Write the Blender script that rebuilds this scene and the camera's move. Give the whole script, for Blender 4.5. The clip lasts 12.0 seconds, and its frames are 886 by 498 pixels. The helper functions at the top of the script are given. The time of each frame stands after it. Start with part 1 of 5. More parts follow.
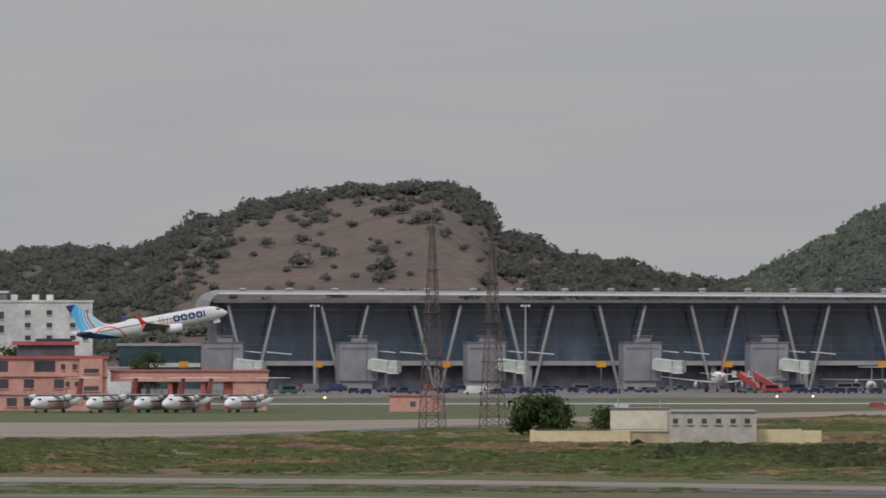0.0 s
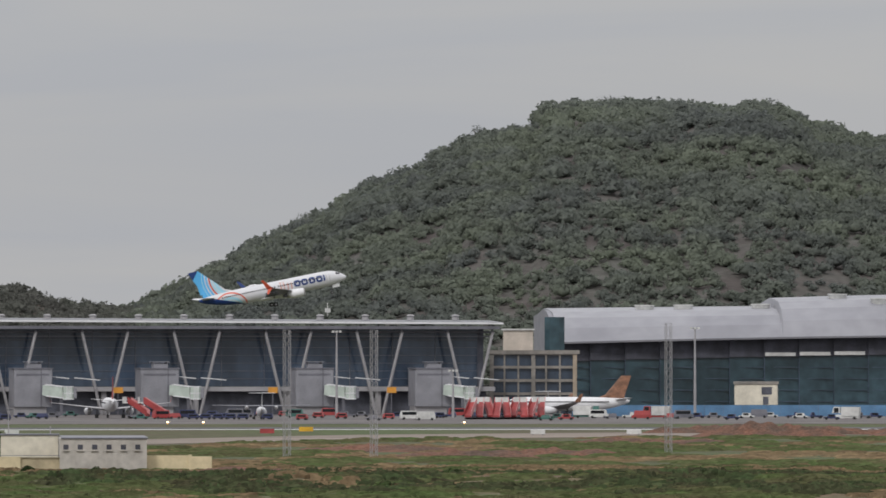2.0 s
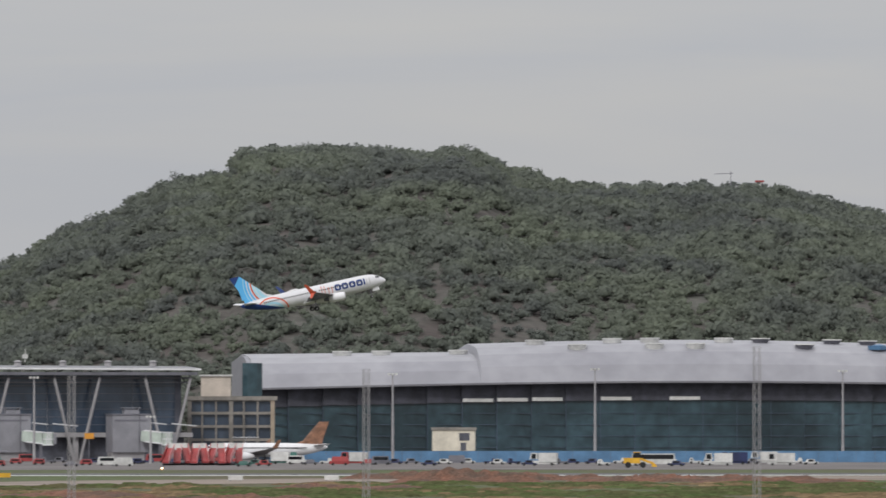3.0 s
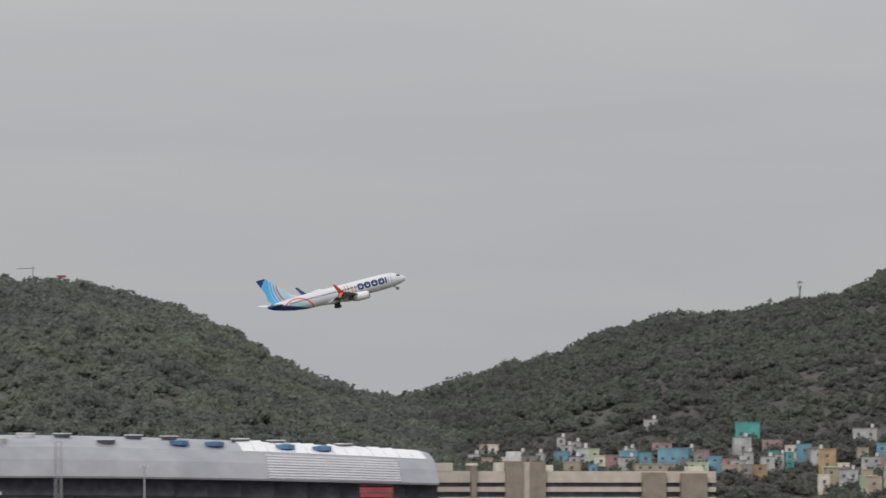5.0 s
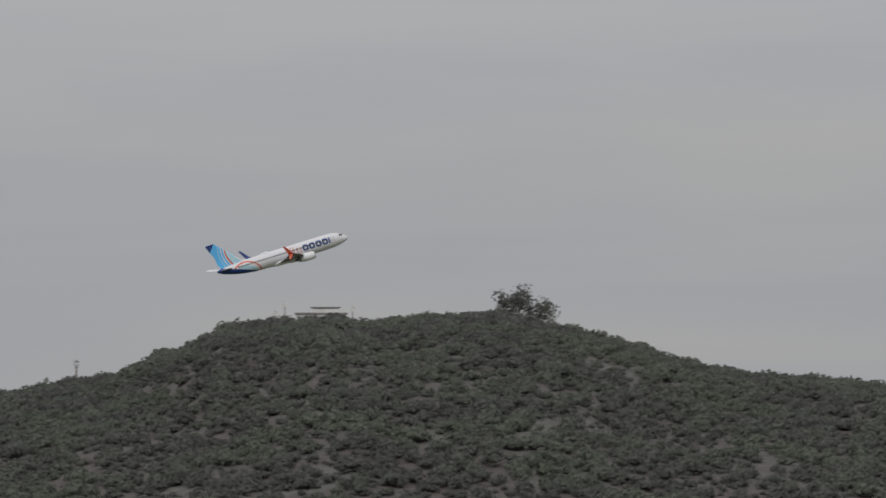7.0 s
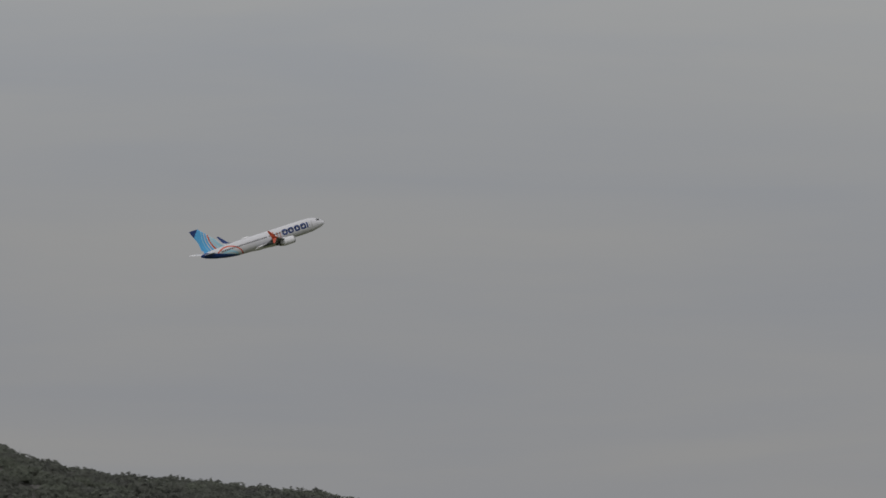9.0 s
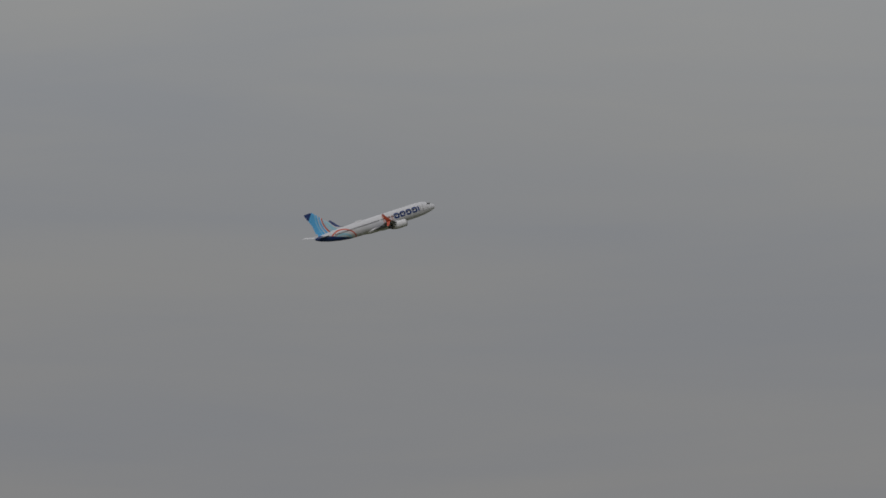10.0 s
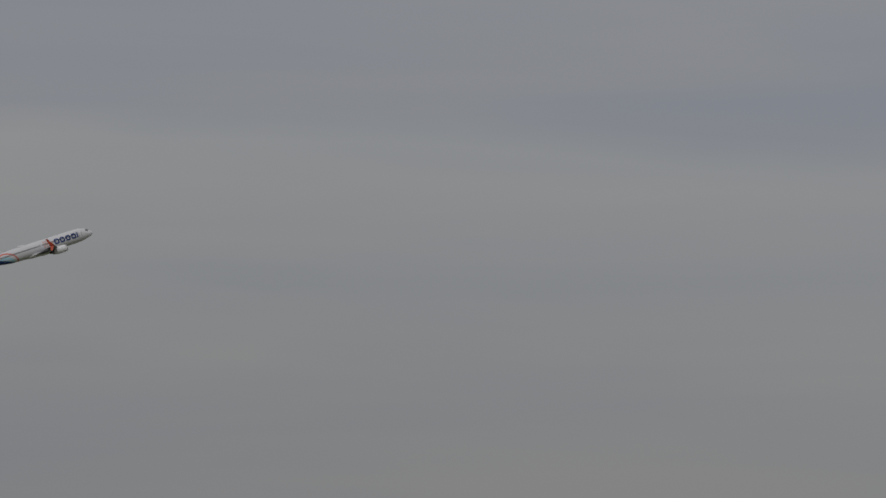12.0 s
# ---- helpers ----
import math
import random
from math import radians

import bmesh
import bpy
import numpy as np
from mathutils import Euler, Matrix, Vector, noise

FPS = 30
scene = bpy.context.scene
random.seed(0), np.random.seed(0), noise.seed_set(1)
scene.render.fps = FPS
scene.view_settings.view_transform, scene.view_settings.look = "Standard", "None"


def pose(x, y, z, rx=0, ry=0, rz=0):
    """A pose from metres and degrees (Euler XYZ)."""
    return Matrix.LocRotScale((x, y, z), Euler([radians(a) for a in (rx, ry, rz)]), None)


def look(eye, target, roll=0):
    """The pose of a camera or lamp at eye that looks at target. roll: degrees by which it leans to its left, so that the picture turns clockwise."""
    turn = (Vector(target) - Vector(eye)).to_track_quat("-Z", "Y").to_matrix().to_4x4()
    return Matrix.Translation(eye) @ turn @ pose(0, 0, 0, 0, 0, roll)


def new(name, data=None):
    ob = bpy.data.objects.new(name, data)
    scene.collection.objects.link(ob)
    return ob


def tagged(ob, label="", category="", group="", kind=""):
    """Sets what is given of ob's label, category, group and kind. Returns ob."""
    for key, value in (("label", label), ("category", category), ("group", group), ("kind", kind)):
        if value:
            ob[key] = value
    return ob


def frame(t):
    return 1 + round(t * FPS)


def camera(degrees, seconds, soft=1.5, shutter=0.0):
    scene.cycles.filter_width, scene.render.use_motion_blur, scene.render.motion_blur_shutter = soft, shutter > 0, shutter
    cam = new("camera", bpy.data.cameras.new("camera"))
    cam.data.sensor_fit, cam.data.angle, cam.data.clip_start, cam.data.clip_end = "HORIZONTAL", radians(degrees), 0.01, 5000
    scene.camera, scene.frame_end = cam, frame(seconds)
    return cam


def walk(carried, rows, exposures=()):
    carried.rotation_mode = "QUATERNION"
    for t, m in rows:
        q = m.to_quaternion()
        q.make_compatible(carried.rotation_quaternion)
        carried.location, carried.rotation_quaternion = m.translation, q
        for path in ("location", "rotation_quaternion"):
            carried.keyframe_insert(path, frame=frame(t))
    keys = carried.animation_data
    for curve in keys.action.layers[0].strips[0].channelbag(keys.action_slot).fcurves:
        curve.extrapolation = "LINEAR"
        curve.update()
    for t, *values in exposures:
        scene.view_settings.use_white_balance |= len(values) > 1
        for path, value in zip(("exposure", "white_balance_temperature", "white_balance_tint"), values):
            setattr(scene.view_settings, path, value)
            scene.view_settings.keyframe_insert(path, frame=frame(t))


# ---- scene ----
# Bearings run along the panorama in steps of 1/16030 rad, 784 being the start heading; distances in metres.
STEP = 16030.0


def site(b, d, z=0.0):
    a = (b - 784) / STEP
    return Vector((d * math.sin(a), d * math.cos(a), z))


def facing(b):
    """Turn about z that points a thing's back away from the viewpoint."""
    return -math.degrees((b - 784) / STEP)


cam = camera(5.6, 12.0, soft=1.6, shutter=0.15)
PAN = [
    (0, -0.0000, 0.4968, 0.0),
    (0.5, -0.9036, 0.5290, 0.0),
    (1, -2.1070, 0.5576, 0.0),
    (1.5, -3.2240, 0.6005, 0.0),
    (2, -3.8538, 0.6612, 0.0),
    (2.5, -4.5608, 0.7989, 0.0),
    (2.7, -5.0648, 0.8596, 0.0),
    (4.3, -8.4389, 1.3421, 0.0),
    (4.5, -8.9786, 1.3958, 0.0),
    (5, -10.1796, 1.5530, 0.0),
    (5.5, -11.1589, 1.7282, 0.0),
    (6, -12.0668, 1.8747, 0.0),
    (6.5, -13.2320, 1.9551, 0.0),
    (7, -14.7546, 2.0552, 0.0),
    (7.5, -15.8770, 2.2661, 0.0),
    (7.7, -16.2809, 2.3590, 0.0),
    (9.3, -19.4540, 2.7954, 0.0),
    (9.5, -19.8367, 2.8624, 0.0),
    (10, -20.0229, 2.9433, 0.0),
    (10.5, -21.1153, 3.0561, 0.0),
    (11, -22.3956, 3.3617, 0.0),
    (11.3, -23.1882, 3.4882, 0.0),
    (11.5, -24.4497, 3.5777, 0.0),
    (11.7, -25.2905, 3.6594, 0.0),
    (12, -25.7588, 3.7720, 0.0),
]
EXPO = [(0, 0.12), (1.5, 0.17), (2.5, 0.42), (4.5, 0.42), (5.5, 0.08), (6.5, -0.05), (7.5, 0.05), (9.3, -0.54), (10.5, -0.75), (12, -0.75)]
walk(cam, [(t, pose(0, 0, 18, 90 + p, r, y)) for t, y, p, r in PAN], EXPO)

# ---- light: overcast afternoon, soft sun behind the viewpoint ----
world = bpy.data.worlds.new("overcast_sky")
scene.world = world
world.use_nodes = True
wn, wl = world.node_tree.nodes, world.node_tree.links
wn.clear()
w_out = wn.new("ShaderNodeOutputWorld")
w_bg = wn.new("ShaderNodeBackground")
w_sky = wn.new("ShaderNodeTexSky")
w_sky.sky_type = "NISHITA"
w_sky.sun_disc = False
w_sky.sun_elevation = radians(42)
w_sky.sun_rotation = radians(205)
w_sky.dust_density = 4.0
w_tc = wn.new("ShaderNodeTexCoord")
w_sep = wn.new("ShaderNodeSeparateXYZ")
wl.new(w_tc.outputs["Generated"], w_sep.inputs[0])
w_ramp = wn.new("ShaderNodeValToRGB")
w_ramp.color_ramp.elements[0].position = 0.0
w_ramp.color_ramp.elements[0].color = (3.72, 3.75, 3.85, 1)
w_ramp.color_ramp.elements[1].position = 0.30
w_ramp.color_ramp.elements[1].color = (8.0, 8.0, 8.2, 1)
for pos, col in ((0.02, (3.66, 3.7, 3.8, 1)), (0.045, (3.80, 3.85, 3.95, 1)), (0.062, (4.08, 4.16, 4.28, 1)), (0.079, (4.62, 4.68, 4.72, 1)), (0.0825, (3.92, 4.08, 4.5, 1)), (0.13, (4.6, 4.7, 5.0, 1))):
    w_ramp.color_ramp.elements.new(pos).color = col
w_wave = wn.new("ShaderNodeTexNoise")
w_wave.inputs["Scale"].default_value = 14.0
w_wave.inputs["Detail"].default_value = 4
wl.new(w_tc.outputs["Generated"], w_wave.inputs["Vector"])
w_shift = wn.new("ShaderNodeMath")
w_shift.operation = "MULTIPLY_ADD"
w_shift.inputs[1].default_value = 0.008
wl.new(w_wave.outputs[0], w_shift.inputs[0])
w_low = wn.new("ShaderNodeMath")
w_low.operation = "SUBTRACT"
w_low.inputs[1].default_value = 0.0265
w_east = wn.new("ShaderNodeMath")
w_east.operation = "MAXIMUM"
w_east.inputs[1].default_value = 0.36
wl.new(w_sep.outputs["X"], w_east.inputs[0])
w_tilt = wn.new("ShaderNodeMath")
w_tilt.operation = "MULTIPLY_ADD"
w_tilt.inputs[1].default_value = 0.057
wl.new(w_east.outputs[0], w_tilt.inputs[0])
wl.new(w_sep.outputs["Z"], w_tilt.inputs[2])
wl.new(w_tilt.outputs[0], w_low.inputs[0])
wl.new(w_low.outputs[0], w_shift.inputs[2])
wl.new(w_shift.outputs[0], w_ramp.inputs[0])
w_map = wn.new("ShaderNodeMapping")
w_map.inputs["Scale"].default_value = (9, 9, 75)
wl.new(w_tc.outputs["Generated"], w_map.inputs[0])
w_noise = wn.new("ShaderNodeTexNoise")
w_noise.inputs["Scale"].default_value = 1.3
w_noise.inputs["Detail"].default_value = 5
w_noise.inputs["Distortion"].default_value = 0.4
wl.new(w_map.outputs[0], w_noise.inputs["Vector"])
w_tint = wn.new("ShaderNodeValToRGB")
w_tint.color_ramp.elements[0].position = 0.35
w_tint.color_ramp.elements[0].color = (0.95, 0.965, 1.0, 1)
w_tint.color_ramp.elements[1].position = 0.68
w_tint.color_ramp.elements[1].color = (1.05, 1.035, 1.01, 1)
wl.new(w_noise.outputs[0], w_tint.inputs[0])
w_mul = wn.new("ShaderNodeMix")
w_mul.data_type, w_mul.blend_type = "RGBA", "MULTIPLY"
w_mul.inputs[0].default_value = 1.0
wl.new(w_ramp.outputs[0], w_mul.inputs[6])
wl.new(w_tint.outputs[0], w_mul.inputs[7])
w_mix = wn.new("ShaderNodeMix")
w_mix.data_type = "RGBA"
w_mix.inputs[0].default_value = 0.94
wl.new(w_sky.outputs[0], w_mix.inputs[6])
wl.new(w_mul.outputs[2], w_mix.inputs[7])
wl.new(w_mix.outputs[2], w_bg.inputs[0])
w_bg.inputs[1].default_value = 0.1
wl.new(w_bg.outputs[0], w_out.inputs[0])

sun = new("sun", bpy.data.lights.new("sun", "SUN"))
sun.data.energy, sun.data.angle, sun.data.color = 1.0, radians(12), (1.0, 0.98, 0.955)
sun.matrix_world = look((-40, -80, 85), (0, 0, 0))


# ---- materials ----
def mat(name, color, rough=0.7, metal=0.0, vary=0.15, scale=0.3, fine=4.0, color2=None, bump=0.0, island=0.0, spec=0.5, axes=(1, 1, 1)):
    m = bpy.data.materials.new(name)
    m.use_nodes = True
    n, l = m.node_tree.nodes, m.node_tree.links
    b = n["Principled BSDF"]
    b.inputs["Roughness"].default_value, b.inputs["Metallic"].default_value = rough, metal
    b.inputs["Specular IOR Level"].default_value = spec
    geo = n.new("ShaderNodeNewGeometry")
    mp = n.new("ShaderNodeMapping")
    mp.inputs["Scale"].default_value = axes
    l.new(geo.outputs["Position"], mp.inputs[0])
    coarse, grain = n.new("ShaderNodeTexNoise"), n.new("ShaderNodeTexNoise")
    coarse.inputs["Scale"].default_value, grain.inputs["Scale"].default_value = scale, fine
    coarse.inputs["Detail"].default_value = grain.inputs["Detail"].default_value = 4
    for g in (coarse, grain):
        l.new(mp.outputs[0], g.inputs["Vector"])
    ramp = n.new("ShaderNodeValToRGB")
    c2 = color2 or tuple(c * (1 - 2.2 * vary) for c in color)
    ramp.color_ramp.elements[0].position, ramp.color_ramp.elements[1].position = 0.36, 0.64
    ramp.color_ramp.elements[0].color, ramp.color_ramp.elements[1].color = (*c2, 1), (*color, 1)
    l.new(coarse.outputs[0], ramp.inputs[0])
    mr = n.new("ShaderNodeMapRange")
    mr.inputs["From Min"].default_value, mr.inputs["From Max"].default_value = 0.3, 0.7
    mr.inputs["To Min"].default_value, mr.inputs["To Max"].default_value = 1 - vary, 1 + vary
    l.new(grain.outputs[0], mr.inputs[0])
    fac = mr.outputs[0]
    if island:
        mi = n.new("ShaderNodeMapRange")
        mi.inputs["To Min"].default_value, mi.inputs["To Max"].default_value = 1 - island, 1 + island
        l.new(geo.outputs["Random Per Island"], mi.inputs[0])
        mm = n.new("ShaderNodeMath")
        mm.operation = "MULTIPLY"
        l.new(mr.outputs[0], mm.inputs[0])
        l.new(mi.outputs[0], mm.inputs[1])
        fac = mm.outputs[0]
    mul = n.new("ShaderNodeVectorMath")
    mul.operation = "SCALE"
    l.new(ramp.outputs[0], mul.inputs[0])
    l.new(fac, mul.inputs["Scale"])
    l.new(mul.outputs[0], b.inputs["Base Color"])
    if bump:
        bp = n.new("ShaderNodeBump")
        bp.inputs["Strength"].default_value, bp.inputs["Distance"].default_value = 0.6, bump
        l.new(grain.outputs[0], bp.inputs["Height"])
        l.new(bp.outputs[0], b.inputs["Normal"])
    return m


def glow(name, color, power):
    m = mat(name, color, 0.4)
    b = m.node_tree.nodes["Principled BSDF"]
    b.inputs["Emission Color"].default_value = (*color, 1)
    b.inputs["Emission Strength"].default_value = power
    return m


M_GRASS = mat("grass", (0.085, 0.107, 0.05), 0.95, vary=0.22, scale=0.02, fine=0.3, color2=(0.10, 0.092, 0.057), axes=(1, 0.35, 1), spec=0.1)
M_SCRUB = mat("scrub_grass", (0.115, 0.158, 0.062), 0.95, vary=0.25, scale=0.05, fine=0.8, color2=(0.14, 0.13, 0.07), island=0.22, spec=0.1)
M_STRAW = mat("straw_grass", (0.30, 0.22, 0.13), 0.95, vary=0.22, scale=0.08, fine=0.8, color2=(0.21, 0.155, 0.095), island=0.22, spec=0.1)
M_SOIL = mat("weedy_soil", (0.10, 0.117, 0.055), 0.95, vary=0.25, scale=0.035, fine=0.7, color2=(0.15, 0.098, 0.07), spec=0.1, axes=(0.7, 0.6, 1))
M_PAVE = mat("runway_concrete", (0.235, 0.19, 0.155), 0.9, vary=0.15, scale=0.05, fine=0.6, axes=(0.3, 1, 1))
M_ASPH = mat("asphalt", (0.085, 0.083, 0.085), 0.9, vary=0.15, scale=0.05, fine=0.6)
M_APRON = mat("apron_concrete", (0.145, 0.13, 0.125), 0.9, vary=0.2, scale=0.04, fine=0.5)
M_WHITE = mat("white_paint", (0.72, 0.72, 0.73), 0.45, vary=0.05)
M_WALLW = mat("white_wall", (0.62, 0.62, 0.60), 0.8, vary=0.12, scale=0.15, fine=1.0)
M_CREAM = mat("cream_wall", (0.66, 0.56, 0.36), 0.85, vary=0.08, scale=0.25, fine=1.2)
M_CREAMW = mat("pale_cream_wall", (0.68, 0.63, 0.52), 0.85, vary=0.08, scale=0.25, fine=1.2)
M_PINK = mat("salmon_paint", (0.60, 0.315, 0.265), 0.8, vary=0.1, scale=0.2, fine=1.0)
M_REDB = mat("red_brown_paint", (0.42, 0.12, 0.115), 0.8, vary=0.12, scale=0.2)
M_HILLB = mat("brown_hillside", (0.135, 0.100, 0.088), 0.95, vary=0.16, scale=0.022, fine=0.2, color2=(0.10, 0.086, 0.076), spec=0.1)
# Hill greens are paled and greyed: distance haze is mixed into these colours.
M_HILLG = mat("hazed_green_hillside", (0.105, 0.104, 0.094), 0.95, vary=0.2, scale=0.03, fine=0.3, color2=(0.08, 0.07, 0.066), spec=0.1)
M_LEAFA = mat("hazed_dry_hill_foliage", (0.142, 0.150, 0.128), 0.9, vary=0.14, scale=0.03, fine=0.25, color2=(0.122, 0.122, 0.112), island=0.08, spec=0.1)
M_LEAFB = mat("hazed_green_hill_foliage", (0.188, 0.212, 0.163), 0.9, vary=0.14, scale=0.016, fine=0.25, color2=(0.142, 0.155, 0.146), island=0.08, spec=0.1)
M_LEAFC = mat("hazed_dark_hill_foliage", (0.150, 0.164, 0.130), 0.9, vary=0.16, scale=0.016, fine=0.25, color2=(0.122, 0.122, 0.115), island=0.08, spec=0.1)
M_LEAF = mat("tree_foliage", (0.095, 0.14, 0.05), 0.8, vary=0.3, scale=0.4, fine=2.0, island=0.35, spec=0.15)
# Weed green made dark so that it also holds the bank's shade.
M_WEED = mat("bank_shade_weeds", (0.075, 0.105, 0.048), 0.9, vary=0.3, scale=0.1, fine=0.8, color2=(0.09, 0.085, 0.05), island=0.3, spec=0.1)
M_BARK = mat("bark", (0.12, 0.09, 0.06), 0.95, vary=0.3)
# Glass base colours lifted towards blue: reflected sky and haze are painted in.
M_GLASS = mat("sky_toned_curtain_glass", (0.068, 0.096, 0.142), 0.12, vary=0.22, scale=0.08, fine=0.4, spec=0.7, axes=(1, 1, 0.35))
M_GLASSG = mat("sky_toned_green_glass", (0.045, 0.085, 0.104), 0.15, vary=0.25, scale=0.06, fine=0.3, spec=0.6)
# Dark tone that paints interior shade onto solid bodies and window openings.
M_DARK = mat("interior_shade_tone", (0.10, 0.105, 0.132), 0.6, vary=0.2)
M_STEEL = mat("grey_painted_steel", (0.34, 0.33, 0.34), 0.5, vary=0.08)
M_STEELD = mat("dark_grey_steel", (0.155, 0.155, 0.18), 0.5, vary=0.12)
M_ROOF = mat("metal_roof", (0.29, 0.29, 0.315), 0.45, vary=0.05, scale=0.05, fine=0.2, color2=(0.235, 0.235, 0.26))
M_ROOFS = mat("grey_roof_sheet", (0.17, 0.172, 0.185), 0.5, vary=0.08)
M_CONC = mat("concrete", (0.27, 0.25, 0.225), 0.85, vary=0.15, scale=0.2, fine=1.0)
M_TAN = mat("tan_cladding", (0.40, 0.33, 0.25), 0.8, vary=0.1)
M_BEIGE = mat("beige_cladding", (0.53, 0.465, 0.40), 0.8, vary=0.08)
M_BROWN = mat("brown_tower_cladding", (0.27, 0.225, 0.185), 0.8, vary=0.1)
M_GREYP = mat("grey_panel", (0.25, 0.25, 0.275), 0.6, vary=0.08)
M_BLUE = mat("blue_hoarding", (0.10, 0.22, 0.38), 0.6, vary=0.12)
M_BLUED = mat("dark_blue_paint", (0.02, 0.03, 0.10), 0.5, vary=0.15)
M_RED = mat("red_paint", (0.36, 0.05, 0.05), 0.5, vary=0.15)
M_ORANGE = mat("orange_paint", (0.75, 0.34, 0.05), 0.5, vary=0.1)
M_GREEN = mat("pale_green_panel", (0.50, 0.57, 0.51), 0.4, vary=0.1)
M_TEAL = mat("teal_paint", (0.09, 0.36, 0.34), 0.7, vary=0.1)
M_TYRE = mat("tyre_rubber", (0.02, 0.02, 0.021), 0.85, vary=0.2)
M_RUST = mat("rusty_steel", (0.14, 0.105, 0.098), 0.8, vary=0.2)
M_GOLD = mat("bronze_paint", (0.30, 0.15, 0.09), 0.5, vary=0.2, scale=0.8)
M_YELL = mat("yellow_paint", (0.72, 0.40, 0.03), 0.5, vary=0.1)
M_ROSE = mat("rose_paint", (0.60, 0.27, 0.27), 0.7, vary=0.1)
M_LIME = mat("pale_green_paint", (0.45, 0.55, 0.36), 0.7, vary=0.1)


def leafy(m, share=0.45):
    """Lets part of the light through the leaves."""
    n, l = m.node_tree.nodes, m.node_tree.links
    b, out = n["Principled BSDF"], n["Material Output"]
    tr, mx = n.new("ShaderNodeBsdfTranslucent"), n.new("ShaderNodeMixShader")
    l.new(b.inputs["Base Color"].links[0].from_socket, tr.inputs[0])
    mx.inputs[0].default_value = share
    l.new(b.outputs[0], mx.inputs[1])
    l.new(tr.outputs[0], mx.inputs[2])
    l.new(mx.outputs[0], out.inputs[0])


for leaf in (M_LEAFA, M_LEAFB, M_LEAFC, M_LEAF, M_WEED, M_SCRUB, M_STRAW):
    leafy(leaf)
M_HEAP = mat("dumped_red_soil", (0.17, 0.088, 0.062), 0.95, vary=0.35, scale=0.2, fine=1.5, color2=(0.10, 0.07, 0.055), spec=0.1)
# Bungalow's cream greyed down: shade on the long wing is put into the colour.
M_PLAST = mat("shaded_cream_wall", (0.46, 0.43, 0.39), 0.85, vary=0.1, scale=0.25, fine=1.2)
# Darker copy of the wall yellow, with the middle panel's shade painted in.
M_DULLY = mat("shaded_yellow_wall", (0.50, 0.42, 0.28), 0.85, vary=0.12, scale=0.25, fine=1.2)
# Near-black tone painted for shade under the eaves and in window openings.
M_VOID = mat("recess_shade_tone", (0.06, 0.062, 0.08), 0.7, vary=0.2)
M_GRNV = mat("dark_green_paint", (0.04, 0.13, 0.11), 0.5, vary=0.15)
M_LAMP = glow("lit_signal", (1.0, 0.75, 0.45), 3.0)


# ---- mesh helpers ----
class Shape:
    def __init__(self):
        self.v, self.f = [], []

    def add(self, verts, faces):
        k = len(self.v)
        self.v.extend([tuple(p) for p in verts])
        self.f.extend([tuple(i + k for i in q) for q in faces])
        return self

    def box(self, x0, x1, y0, y1, z0, z1, c=0.0):
        """Box; c cuts the long vertical edges."""
        if c:
            ring = [(x0 + c, y0), (x1 - c, y0), (x1, y0 + c), (x1, y1 - c), (x1 - c, y1), (x0 + c, y1), (x0, y1 - c), (x0, y0 + c)]
        else:
            ring = [(x0, y0), (x1, y0), (x1, y1), (x0, y1)]
        n = len(ring)
        vs = [(x, y, z0) for x, y in ring] + [(x, y, z1) for x, y in ring]
        fs = [(i, (i + 1) % n, n + (i + 1) % n, n + i) for i in range(n)] + [tuple(range(n - 1, -1, -1)), tuple(range(n, 2 * n))]
        return self.add(vs, fs)

    def beam(self, a, b, w, h=None, n=4):
        """Straight bar from a to b, w wide, h deep."""
        a, b = Vector(a), Vector(b)
        h = h or w
        t = (b - a).normalized()
        s = t.cross(Vector((0, 0, 1)))
        s = Vector((1, 0, 0)) if s.length < 1e-3 else s.normalized()
        u = s.cross(t)
        if n == 4:
            off = [s * (i * w / 2) + u * (j * h / 2) for i, j in ((-1, -1), (1, -1), (1, 1), (-1, 1))]
        else:
            off = [s * (math.cos(6.2832 * i / n) * w / 2) + u * (math.sin(6.2832 * i / n) * h / 2) for i in range(n)]
        return self.add([a + o for o in off] + [b + o for o in off], [(i, (i + 1) % n, n + (i + 1) % n, n + i) for i in range(n)] + [tuple(range(n - 1, -1, -1)), tuple(range(n, 2 * n))])

    def loft(self, rings, cap=True):
        n = len(rings[0])
        vs = [p for r in rings for p in r]
        fs = [(k * n + i, k * n + (i + 1) % n, (k + 1) * n + (i + 1) % n, (k + 1) * n + i) for k in range(len(rings) - 1) for i in range(n)]
        if cap:
            fs += [tuple(range(n - 1, -1, -1)), tuple(range((len(rings) - 1) * n, len(rings) * n))]
        return self.add(vs, fs)

    def drum(self, x, y, z0, z1, r0, r1=None, n=14):
        r1 = r0 if r1 is None else r1
        ring = lambda r, z: [(x + r * math.cos(6.2832 * i / n), y + r * math.sin(6.2832 * i / n), z) for i in range(n)]
        return self.loft([ring(r0, z0), ring(r1, z1)])

    def mesh(self, name, material, smooth=False):
        me = bpy.data.meshes.new(name)
        me.from_pydata(self.v, [], self.f)
        me.materials.append(material)
        if smooth:
            me.shade_smooth()
        me.update()
        return me


def part(name, shape, material, parent=None, label="", smooth=False, m=None):
    """One mesh object under a thing or a part."""
    me = shape if isinstance(shape, bpy.types.Mesh) else shape.mesh(name, material, smooth)
    ob = new(name, me)
    if parent:
        ob.parent = parent
    if m is not None:
        ob.matrix_basis = m
    if label:
        ob["label"] = label
    return ob


